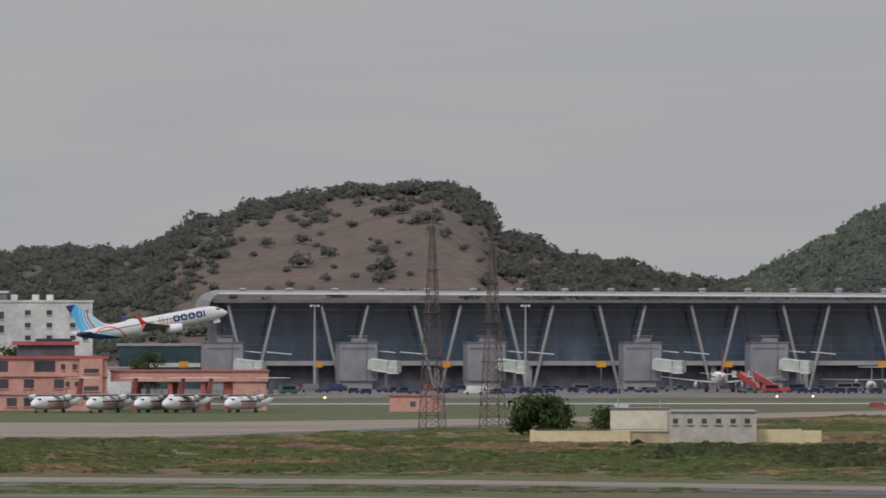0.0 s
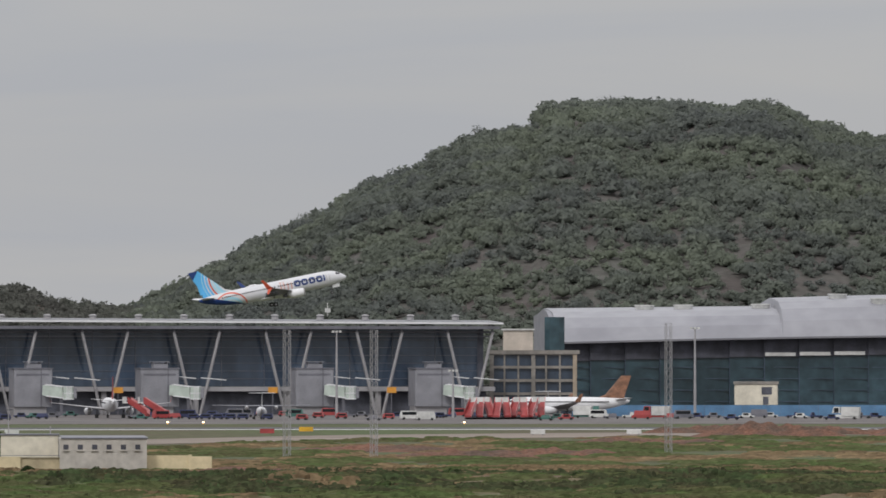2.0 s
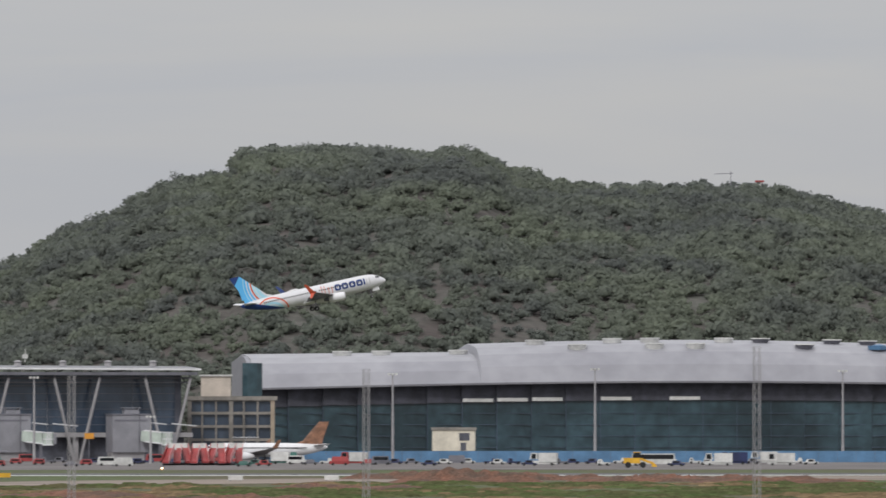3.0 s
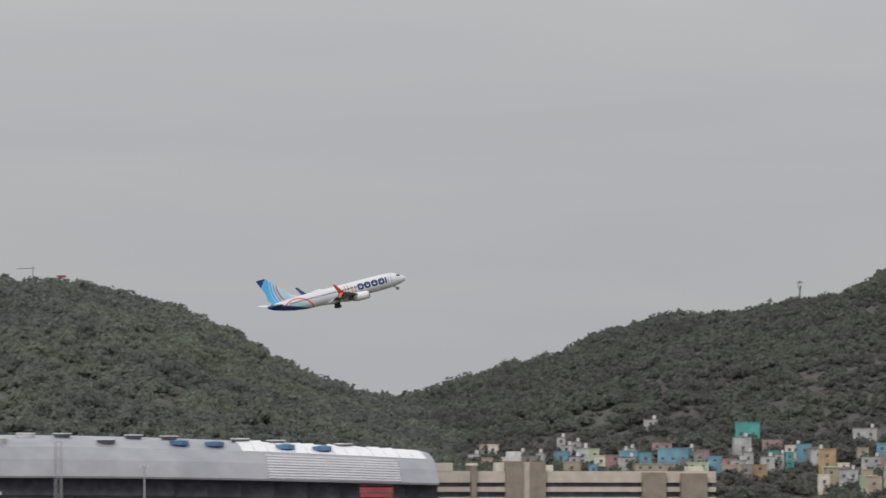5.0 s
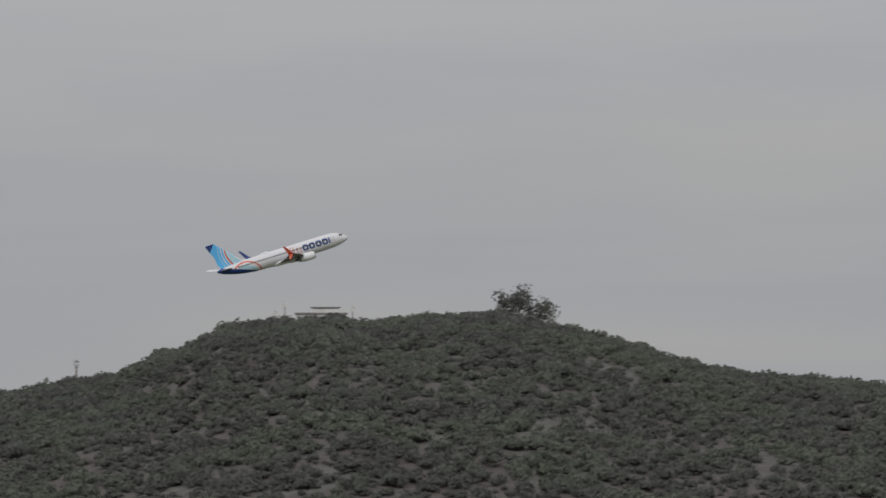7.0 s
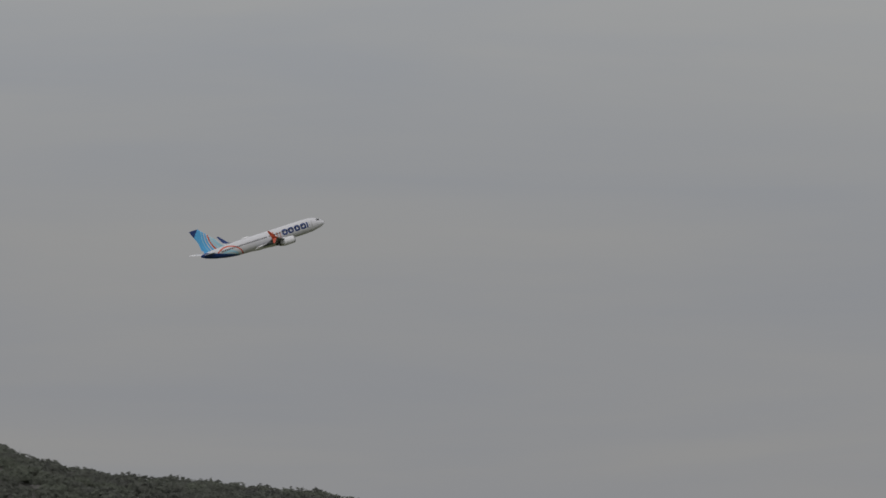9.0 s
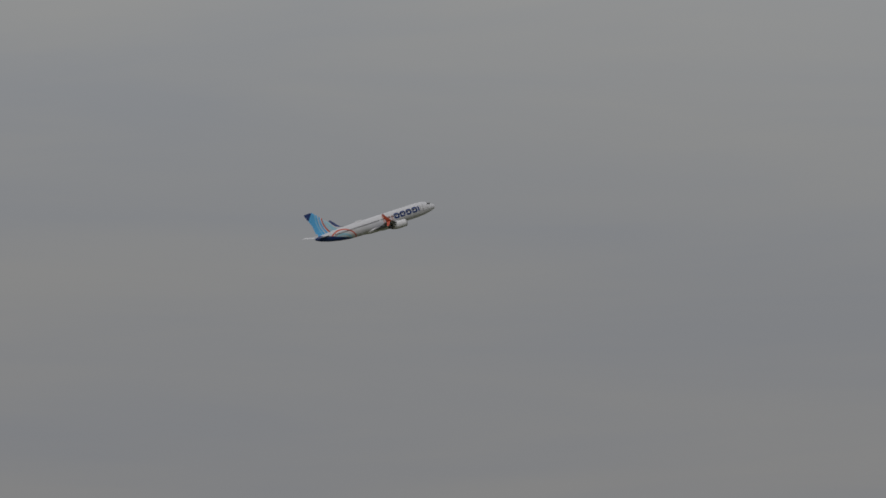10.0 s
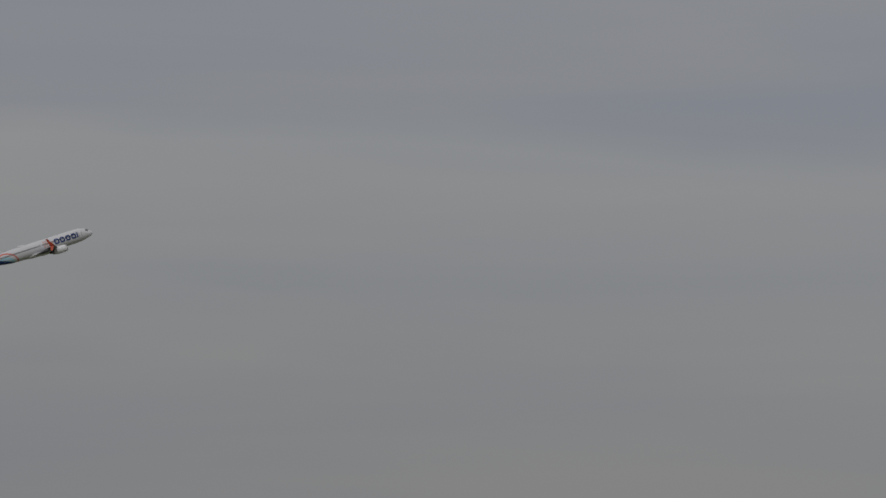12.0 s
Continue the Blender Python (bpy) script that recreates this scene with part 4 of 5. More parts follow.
def yellow_compound():
    h = thing("bungalow", stand(1080, 1420, 0.0), "pale cream single-storey building with small windows", "building")
    part("front_room", Shape().box(0, 9.0, 0, 8, 0, 5.2), M_CREAMW, h)
    # Same paint as the front room; the greyer colour imitates its shaded face.
    part("long_wing", Shape().box(9.05, 22.4, -31, 8, 0, 4.95), M_PLAST, h, "long cream wing painted in a greyed shade tone")
    part("roof_edge", Shape().box(-0.2, 9.2, -0.2, 8.2, 5.2, 5.4).box(9.3, 22.6, -31.2, 8.2, 4.95, 5.12), M_STEELD, h)
    windows(h, [9.6 + 2.2 * k for k in range(6)], (3.3,), 0.8, 0.75, -31, M_PLAST)
    for k in range(5):
        part("pilaster", Shape().box(11.2 + 2.2 * k, 11.35 + 2.2 * k, -31.1, -31, 0, 4.9), M_PLAST, h)
    w = thing("compound_wall", stand(940, 1392, 0.0), "weathered yellow compound wall", "wall")
    part("wall_panel", Shape().box(0, 15.2, 0, 0.3, 0, 2.15), M_CREAM, w)
    part("middle_panel", Shape().box(15.2, 25.0, 0.5, 0.8, 0, 2.05), M_DULLY, w, "yellow panel painted in its shaded tone")
    part("end_panel", Shape().box(33.6, 41.2, 0.4, 0.7, 0, 2.35).box(41.25, 44.6, 0.2, 0.5, 0, 2.2), M_CREAM, w)
    part("pier", Shape().box(-0.2, 0.5, -0.1, 0.4, 0, 2.3).box(41.0, 41.5, 0.1, 0.6, 0, 2.45), M_CREAM, w)
    part("coping", Shape().box(-0.2, 25.0, -0.06, 0.36, 2.3, 2.38), M_STEELD, w)


# ---- trees and bushes ----
def broad_tree(b, d, height, width, seed, label, quads=900, z=0.0, leaves=None, low=0.38):
    rng = np.random.default_rng(seed)
    t = thing("tree", stand(b, d, z), label, "tree")
    trunk = Shape()
    r = height * 0.035
    trunk.loft([[(k * math.cos(6.2832 * i / 8) + o, k * math.sin(6.2832 * i / 8), zz) for i in range(8)] for k, zz, o in ((r * 1.6, 0, 0), (r, height * 0.2, 0.05), (r * 0.7, height * 0.5, 0.2))])
    for k in range(6):
        a = 6.2832 * k / 6 + 0.4
        trunk.beam((0.05, 0, height * (0.2 + 0.03 * k)), (math.cos(a) * width * 0.3, math.sin(a) * width * 0.3, height * 0.62), r * 0.5, n=5)
    part("trunk", trunk, M_BARK, t)
    blobs = [(rng.uniform(-0.32, 0.32) * width, rng.uniform(-0.32, 0.32) * width, height * rng.uniform(low, 0.8), width * rng.uniform(0.16, 0.27)) for _ in range(14)]
    s = Shape()
    for _ in range(quads):
        x, y, zz, rr = blobs[int(rng.integers(len(blobs)))]
        v = rng.normal(0, 1, 3)
        v /= np.linalg.norm(v)
        c = np.array([x, y, zz]) + v * rr * rng.uniform(0.6, 1.12) * np.array([1, 1, 0.85])
        if c[2] < 0.02 * height:
            continue
        n2 = v + rng.normal(0, 0.5, 3)
        t1 = np.cross(n2, rng.normal(0, 1, 3))
        t1 /= np.linalg.norm(t1)
        t2 = np.cross(n2, t1)
        t2 /= np.linalg.norm(t2)
        sz = width * rng.uniform(0.022, 0.05)
        s.add([c + t1 * sz, c + t2 * sz * 0.6, c - t1 * sz, c - t2 * sz * 0.6], [(0, 1, 2, 3)])
    part("crown", s, leaves or M_LEAF, t, "dense green leaves")


def lattice_mast(b, d, height, base_w, label, top_w=0.5, bays=14, material=None):
    t = thing("lattice_mast", stand(b, d, 0.05, 20), label, "mast", "lattice masts on the airfield")
    mt = material or M_STEELD
    w = lambda z: base_w + (top_w - base_w) * z / height
    for sx in (-1, 1):
        for sy in (-1, 1):
            part("leg", Shape().beam((sx * w(0) / 2, sy * w(0) / 2, 0), (sx * w(height) / 2, sy * w(height) / 2, height), 0.14 if base_w > 2 else 0.08), mt, t)
    s = Shape()
    thin = 0.075 if base_w > 2 else 0.045
    for k in range(bays):
        z0, z1 = height * k / bays, height * (k + 1) / bays
        a, c = w(z0) / 2, w(z1) / 2
        q = [(-1, -1), (1, -1), (1, 1), (-1, 1)]
        for i in range(4):
            (x0, y0), (x1, y1) = q[i], q[(i + 1) % 4]
            s.beam((x0 * a, y0 * a, z0), (x1 * c, y1 * c, z1), thin)
            s.beam((x0 * c, y0 * c, z1), (x1 * c, y1 * c, z1), thin)
            if base_w > 2:
                s.beam((x1 * a, y1 * a, z0), (x0 * c, y0 * c, z1), thin)
    tagged(part("bracing", s, mt, t), kind="stuff")
    if base_w > 2:
        for k in range(5, 12, 3):
            e = w(height * k / 14) / 2 + 0.35
            part("platform", Shape().box(-e, e, -e, e, height * k / 14, height * k / 14 + 0.16), mt, t, "narrow steel landing")
        part("antenna", Shape().beam((0, 0, height), (0, 0, height + 7), 0.18, n=6), mt, t)
    return t


def light_pole(b, d, height):
    t = thing("light_pole", stand(b, d, 0.05), "tall grey apron floodlight pole", "light pole", "floodlight poles")
    part("pole", Shape().loft([[(r * math.cos(0.7854 * i), r * math.sin(0.7854 * i), z) for i in range(8)] for r, z in ((0.42, 0), (0.3, height * 0.6), (0.2, height))]), M_STEEL, t)
    part("head_frame", Shape().box(-1.3, 1.3, -0.25, 0.25, height, height + 0.3), M_STEELD, t)
    for x in (-1.0, 0, 1.0):
        part("floodlight", Shape().box(x - 0.35, x + 0.35, -0.6, -0.1, height - 0.15, height + 0.45, 0.1), M_WALLW, t)


# ---- rough grass, soil and rubble in front of the airfield ----
def rough_height(b, d):
    edge = min(1, max(0, (d - 1108) / 30)) * min(1, max(0, (1392 - d) / 40))
    n = noise.noise(Vector((b * 0.006, d * 0.02, 2))) + 0.5 * noise.noise(Vector((b * 0.02, d * 0.06, 5)))
    ridge = 1.3 * math.exp(-((d - 1235 - 25 * noise.noise(Vector((b * 0.004, 0, 9)))) / 22) ** 2)
    return edge * max(0.0, 0.25 + 0.55 * n + ridge * 0.7) + 0.02


def rough_ground():
    s = Shape()
    bs, ds = np.linspace(-500, 4400, 330), np.linspace(1108, 1392, 40)
    for d in ds:
        for b in bs:
            s.v.append(tuple(site(b, d, rough_height(b, d))))
    nb = len(bs)
    s.f = [(j * nb + i, j * nb + i + 1, (j + 1) * nb + i + 1, (j + 1) * nb + i) for j in range(39) for i in range(nb - 1)]
    tagged(part("rough_ground", s, M_SOIL), "uneven bank of brown soil and weeds", "ground", kind="structure")
    rng = np.random.default_rng(21)
    g, straw = Shape(), Shape()
    for k in range(26000):
        b, d = rng.uniform(-450, 4300), rng.uniform(1115, 1440) if k % 4 else rng.uniform(930, 1115)
        road = np.interp(b, [-300, 784, 1900, 3200], [1080, 1054, 998, 943])
        if -24 < d - road < 40 or (d > 1440 and abs(d - np.interp(b, [-300, 300, 900, 1700, 2600, 4000], [1590, 1600, 1735, 1940, 2060, 2100])) < 140):
            continue
        n = noise.noise(Vector((b * 0.008, d * 0.03, 7)))
        if n < -0.32 + rng.normal(0, 0.12) or 858 < d < 985:
            continue
        dry = noise.noise(Vector((b * 0.004, d * 0.018, 31))) + (0.36 if d > 1270 and b > 800 else -0.05)
        heap = straw if dry > 0.24 + rng.normal(0, 0.07) else g
        z = rough_height(b, d) if 1108 < d < 1392 else 0.0
        p = site(b, d, z)
        h, w = rng.uniform(0.12, 0.42) * (1 + max(0, n) * 1.2) * (0.35 if d < 1115 else 0.6 if d > 1440 else 1), rng.uniform(0.6, 2.2)
        for q in range(3):
            a = rng.uniform(0, 6.28)
            dx, dy = math.cos(a) * w, math.sin(a) * w
            o = Vector((rng.normal(0, 0.5), rng.normal(0, 0.5), 0))
            heap.add([p + o + Vector((-dx, -dy, -0.1)), p + o + Vector((dx, dy, -0.1)), p + o + Vector((dx * 0.7, dy * 0.7 + 0.3, h * rng.uniform(0.6, 1))), p + o + Vector((0, 0.2, h * 1.15)), p + o + Vector((-dx * 0.8, -dy * 0.8 + 0.3, h * rng.uniform(0.5, 1)))], [(0, 1, 2, 3, 4)])
    # Weeds whose dark colour doubles as the shade on the bank.
    weeds = Shape()
    for k in range(6000):
        b, d = rng.uniform(1150, 3300), rng.uniform(1140, 1330)
        n = noise.noise(Vector((b * 0.005, d * 0.02, 41))) + 0.25 * min(1, (b - 1150) / 400) - 0.12 * abs(d - 1240) / 60
        if n < 0.02 + rng.normal(0, 0.06):
            continue
        p = site(b, d, rough_height(b, d))
        for q in range(3):
            a, w, h = rng.uniform(0, 6.28), rng.uniform(0.5, 1.5), rng.uniform(0.3, 0.9) * (0.8 + n)
            o, e = Vector((rng.normal(0, 0.7), rng.normal(0, 0.7), -0.1)), Vector((math.cos(a), math.sin(a), 0)) * w
            weeds.add([p + o - e, p + o + e, p + o + e * 0.7 + Vector((0, 0.25, h * rng.uniform(0.5, 1))), p + o + Vector((0, 0.3, h)), p + o - e * 0.7 + Vector((0, 0.25, h * rng.uniform(0.4, 1)))], [(0, 1, 2, 3, 4)])
    tagged(part("weeds", weeds, M_WEED), "rank green weeds, darkened for the shade over the bank", "weeds", kind="stuff")
    for k in range(13000):
        b, d = rng.uniform(-300, 3400), rng.uniform(1440, 1960)
        if d > np.interp(b, [-300, 300, 700, 900, 1700, 2600, 4000], [1450, 1457, 1555, 1635, 1875, 1995, 2035]) - 12 or 900 < b < 1420 and d < 1445:
            continue
        n = noise.noise(Vector((b * 0.007, d * 0.012, 17)))
        if n < -0.12 + rng.normal(0, 0.12):
            continue
        dry = noise.noise(Vector((b * 0.003, d * 0.01, 23))) + (0.12 if d < 1700 else 0)
        heap = straw if dry > 0.2 + rng.normal(0, 0.07) else g
        p, w, h = site(b, d), rng.uniform(1.0, 3.6), rng.uniform(0.15, 0.6) * (1 + n)
        for q in range(2):
            a = rng.uniform(-0.7, 0.7)
            o, e = Vector((rng.normal(0, 1), rng.normal(0, 1.5), 0)), Vector((math.cos(a), math.sin(a), 0)) * w
            heap.add([p + o - e, p + o + e, p + o + e * 0.6 + Vector((0, 0.5, h * rng.uniform(0.5, 1))), p + o + Vector((0, 0.6, h)), p + o - e * 0.7 + Vector((0, 0.5, h * rng.uniform(0.4, 1)))], [(0, 1, 2, 3, 4)])
    tagged(part("grass_tufts", g, M_SCRUB), "rough green grass tufts on the bank", "grass", kind="stuff")
    tagged(part("straw_tufts", straw, M_STRAW), "dry straw-coloured grass tufts on the bank", "grass", kind="stuff")
    r = Shape()
    for k in range(420):
        b, d = rng.uniform(-200, 4200), rng.uniform(1180, 1385)
        w = rng.uniform(0.08, 0.28) if k % 15 else rng.uniform(0.3, 0.55)
        p = site(b, d, rough_height(b, d))
        r.add([p + Vector((x * w * rng.uniform(0.7, 1.3), y * w, zz * w * 0.6)) for x, y, zz in ((-1, -1, 0), (1, -1, 0), (1, 1, 0), (-1, 1, 0), (-0.6, -0.6, 1), (0.7, -0.5, 1), (0.5, 0.6, 1), (-0.5, 0.6, 1))], [(0, 1, 5, 4), (1, 2, 6, 5), (2, 3, 7, 6), (3, 0, 4, 7), (4, 5, 6, 7)])
    tagged(part("rubble", r, M_CONC), "scattered pale rubble and litter on the bank", "rubble", kind="stuff")


def soil_heap(b, d, length, depth, h, seed):
    s = Shape()
    nx, ny = 44, 9
    p = site(b, d)
    for j in range(ny):
        for i in range(nx):
            u, v = i / (nx - 1), j / (ny - 1)
            e = math.sin(math.pi * u) ** 0.6 * math.sin(math.pi * v)
            z = e * h * (0.65 + 0.7 * noise.noise(Vector((u * length * 0.12, v * 3, seed))) + 0.3 * noise.noise(Vector((u * length * 0.5, v * 8, seed))))
            s.v.append((p.x + (u - 0.5) * length, p.y + (v - 0.5) * depth, max(0, z) - 0.02))
    s.f = [(j * nx + i, j * nx + i + 1, (j + 1) * nx + i + 1, (j + 1) * nx + i) for j in range(ny - 1) for i in range(nx - 1)]
    tagged(part("soil_mound", s, M_HEAP), "long heap of dumped reddish soil", "soil heap", "soil heaps beside the runway")


def bush(b, d, size, seed):
    rng = np.random.default_rng(seed)
    s = Shape()
    p = site(b, d, rough_height(b, d) if 1108 < d < 1392 else 0)
    for _ in range(150):
        v = rng.normal(0, 1, 3)
        v /= np.linalg.norm(v)
        v[2] = abs(v[2])
        c = np.array(p) + v * size * rng.uniform(0.5, 1.05, 3) * np.array([1.0, 1.0, 0.75])
        t1 = np.cross(v, rng.normal(0, 1, 3))
        t1 /= np.linalg.norm(t1)
        t2 = np.cross(v + rng.normal(0, 0.4, 3), t1)
        k = size * rng.uniform(0.12, 0.26)
        s.add([c + t1 * k, c + t2 * k * 0.7, c - t1 * k, c - t2 * k * 0.7], [(0, 1, 2, 3)])
    tagged(part("bush", s, M_LEAF), "low leafy green bush in the grass", "bush", "bushes on the bank")


# ---- aircraft on the ground ----
def turboprop(b, d, yaw, fin_mat, fuse_label):
    p = site(b, d, 0.06)
    a = thing("turboprop", pose(p.x, p.y, 2.06, 0, 0, yaw), fuse_label, "airplane", "parked turboprops")
    part("fuselage", Shape().loft(fuselage_rings([(0, 0.05, 0.05, -0.35), (-0.4, 0.55, 0.5, -0.3), (-1.4, 1.0, 1.0, -0.15), (-2.8, 1.3, 1.35, 0), (-5, 1.4, 1.42, 0), (-17, 1.4, 1.42, 0), (-22, 0.9, 0.95, 0.4), (-26.5, 0.15, 0.2, 0.9)], 18)), M_WHITE, a, smooth=True)
    part("cockpit_window", Shape().box(-2.5, -1.75, -0.95, 0.95, 0.62, 1.0), M_ACGLASS, a)
    part("cabin_windows", Shape().box(-16, -5, -1.43, 1.43, 0.25, 0.55), M_ACGLASS, a)
    part("livery_band", Shape().box(-13.5, -5.5, -1.44, 1.44, -0.6, 0.1), M_ROSE, a)
    for sg in (-1, 1):
        w = part("wing", surface([(-10.2, -12.8, sg * 0.2, 1.6, 0.45), (-10.2, -12.8, sg * 4.5, 1.6, 0.42), (-10.8, -12.3, sg * 13.5, 1.8, 0.2)], 0, "y"), M_STEELD, a)
        n = part("nacelle", Shape().loft(fuselage_rings([(-7.6, 0.25, 0.25, 1.2), (-8.0, 0.5, 0.55, 1.2), (-10, 0.55, 0.65, 1.2), (-13.8, 0.2, 0.25, 1.35)], 12)), M_WHITE, w, m=pose(0, sg * 4.05, 0), smooth=True)
        pr = Shape()
        for k in range(6):
            an = math.radians(60 * k + 12)
            pr.beam((-7.55, sg * 4.05, 1.2), (-7.55, sg * 4.05 + 1.95 * math.cos(an), 1.2 + 1.95 * math.sin(an)), 0.11, 0.06)
        part("propeller", pr, M_TYRE, w)
        part("tailplane", surface([(-25.2, -27.2, sg * 0.1, 5.2, 0.2), (-26.0, -27.2, sg * 3.7, 5.2, 0.12)], 0, "y"), M_WHITE, a)
        part("main_gear", Shape().beam((-11.6, sg * 1.9, -1.0), (-11.6, sg * 2.05, -1.9), 0.3).drum(-11.6, sg * 2.05, -2.0, -1.4, 0.42), M_TYRE, a)
    part("fin", surface([(-21.0, -26.4, 0, 0.9, 0.2), (-23.2, -26.6, 0, 2.2, 0.25), (-25.0, -27.3, 0, 5.2, 0.18)], 0, "z"), fin_mat, a)
    part("nose_gear", Shape().beam((-1.9, 0, -1.2), (-1.9, 0, -2.1), 0.18).box(-2.2, -1.6, -0.2, 0.2, -2.0, -1.5), M_TYRE, a)


def parked_jet(b, d, yaw, fin_mat, label):
    p = site(b, d, 0.06)
    a = thing("parked_jet", pose(p.x, p.y, 3.75, 0, 0, yaw), label, "airplane", "parked jets")
    part("fuselage", Shape().loft(fuselage_rings(NOSE + [(-16, 1.95, 2.0, 0)] + [(x + 2.0, ry, rz, zc) for x, ry, rz, zc in TAIL])), M_WHITE, a, smooth=True)
    for sg in (-1, 1):
        w = part("wing", surface([(-11.5, -18.6, sg * 1.5, -1.2, 0.9), (-13.6, -18.9, sg * 5.6, -0.75, 0.6), (-18.9, -20.6, sg * 16.6, 0.6, 0.2)], 0, "y"), M_STEEL, a)
        part("winglet", surface([(-18.9, -20.6, sg * 16.6, 0.6, 0.16), (-20.6, -21.4, sg * 17.1, 2.9, 0.06)], 0, "y"), fin_mat, w)
        part("engine", Shape().loft(fuselage_rings([(-9.6, 0.8, 0.8, 0), (-9.8, 1.1, 1.1, 0), (-12.2, 1.15, 1.15, 0), (-14.2, 0.75, 0.75, 0), (-15, 0.35, 0.35, 0)], 16)), M_WHITE, a, m=pose(0, sg * 5.75, -1.75), smooth=True)
        part("tailplane", surface([(-31.5, -35.0, sg * 0.4, 1.2, 0.3), (-34.6, -36.2, sg * 6.2, 1.7, 0.12)], 0, "y"), M_WHITE, a)
        part("cabin_windows", Shape().box(-30, -6, sg * 1.9 - 0.02, sg * 1.9 + 0.02, 0.45, 0.72), M_ACGLASS, a)
        part("main_gear", Shape().beam((-18, sg * 3.7, -1.3), (-18, sg * 3.7, -3.2), 0.3).drum(-18, sg * 3.7, -3.69, -2.7, 0.55), M_TYRE, a)
    part("fin", surface([(-26.5, -34.5, 0, 1.6, 0.12), (-29.0, -34.6, 0, 2.6, 0.4), (-33.6, -36.4, 0, 8.0, 0.18)], 0, "z"), fin_mat, a)
    part("cockpit_window", Shape().box(-2.7, -1.7, -1.22, 1.22, 0.6, 1.02), M_ACGLASS, a)
    part("nose_gear", Shape().beam((-4.5, 0, -1.6), (-4.5, 0, -3.3), 0.2).box(-4.9, -4.1, -0.3, 0.3, -3.69, -2.95), M_TYRE, a)


# ---- apron vehicles ----
def passenger_stairs(b, d, turn):
    s = thing("passenger_stairs", stand(b, d, 0.06, turn), "red mobile passenger stairs", "airstairs", "mobile stairs on the apron")
    part("flight", Shape().loft([[(x, -0.9, z), (x, 0.9, z), (x, 0.9, z + 0.5), (x, -0.9, z + 0.5)] for x, z in ((-3.4, 0.6), (2.6, 4.2))]), M_RED, s)
    for sg in (-1, 1):
        part("side_panel", Shape().loft([[(x, sg * 0.95 - 0.05, z), (x, sg * 0.95 + 0.05, z), (x, sg * 0.95 + 0.05, z + 1.7), (x, sg * 0.95 - 0.05, z + 1.7)] for x, z in ((-3.4, 0.7), (2.6, 4.3))]), M_ROSE if sg < 0 else M_RED, s, "faded red side panel")
    part("platform", Shape().box(2.6, 4.2, -1.1, 1.1, 4.2, 4.5).box(4.1, 4.2, -1.1, 1.1, 4.5, 6.0), M_WALLW, s)
    part("chassis", Shape().box(-3.2, 3.0, -0.9, 0.9, 0.45, 0.95), M_STEELD, s)
    for x in (-2.4, 2.2):
        part("wheel", Shape().beam((x, -1.0, 0.42), (x, 1.0, 0.42), 0.84, n=12), M_TYRE, s)
    part("prop", Shape().beam((2.2, 0, 0.9), (2.2, 0, 4.2), 0.3), M_STEELD, s)


def vehicle(b, d, kind, paint, colour, turn=0.0):
    l, h, cab = {"car": (4.3, 1.5, 0.55), "van": (5.4, 2.4, 0.9), "bus": (12.5, 3.2, 0.97), "truck": (7.5, 3.4, 0.3), "tug": (3.4, 1.7, 0.4), "cart": (3.2, 1.6, 1.0)}[kind]
    v = thing({"cart": "baggage_cart", "tug": "apron_tug"}.get(kind, kind), stand(b, d, 0.06, turn), colour + {"car": " car", "van": " van", "bus": " apron bus", "truck": " service truck", "tug": " apron tug", "cart": " covered baggage cart"}[kind] + " on the apron", kind, "apron vehicles")
    low = h * 0.5
    part("body", Shape().box(-l / 2, l / 2, -0.95, 0.95, 0.35, low if kind != "truck" else h * 0.38, 0.15), paint, v)
    x0, x1 = (-l * 0.3, l * 0.28) if kind == "car" else (-l / 2, -l / 2 + l * cab)
    part("cabin", Shape().loft([[(x0, -0.9, low), (x1, -0.9, low), (x1, 0.9, low), (x0, 0.9, low)], [(x0 + 0.35, -0.75, h), (x1 - 0.3, -0.75, h), (x1 - 0.3, 0.75, h), (x0 + 0.35, 0.75, h)]]), paint, v)
    part("side_window", Shape().box(x0 + 0.5, x1 - 0.5, -0.93, -0.8, low + 0.1, h - (0.25 if kind != "car" else 0.12)), M_ACGLASS, v)
    if kind == "truck":
        part("cargo_box", Shape().box(-l / 2 + l * 0.34, l / 2, -1.2, 1.2, 0.9, h), M_WALLW if paint is not M_BLUED else M_BLUED, v)
    for x in (-l * 0.32, l * 0.32):
        for y in (-0.85, 0.85):
            part("wheel", Shape().beam((x, y - 0.12, 0.36), (x, y + 0.12, 0.36), 0.72, n=12), M_TYRE, v)


def loader(b, d):
    v = thing("wheel_loader", stand(b, d, 0.06), "yellow wheel loader working by the soil heaps", "loader")
    part("body", Shape().box(-3.2, 1.2, -1.2, 1.2, 1.2, 2.6, 0.2), M_YELL, v)
    part("cab", Shape().box(-0.6, 1.2, -1.0, 1.0, 2.6, 4.0, 0.15), M_ACGLASS, v)
    part("cab_roof", Shape().box(-0.8, 1.4, -1.1, 1.1, 4.0, 4.2), M_YELL, v)
    part("boom", Shape().beam((1.2, 0, 2.4), (4.4, 0, 1.2), 0.6), M_YELL, v)
    part("bucket", Shape().loft([[(4.2, y, 0.3), (5.6, y, 0.25), (5.2, y, 1.0), (4.3, y, 1.7)] for y in (-1.5, 1.5)]), M_YELL, v)
    for x in (-2.0, 1.9):
        part("wheel", Shape().beam((x, -1.35, 0.8), (x, 1.35, 0.8), 1.6, n=14), M_TYRE, v)


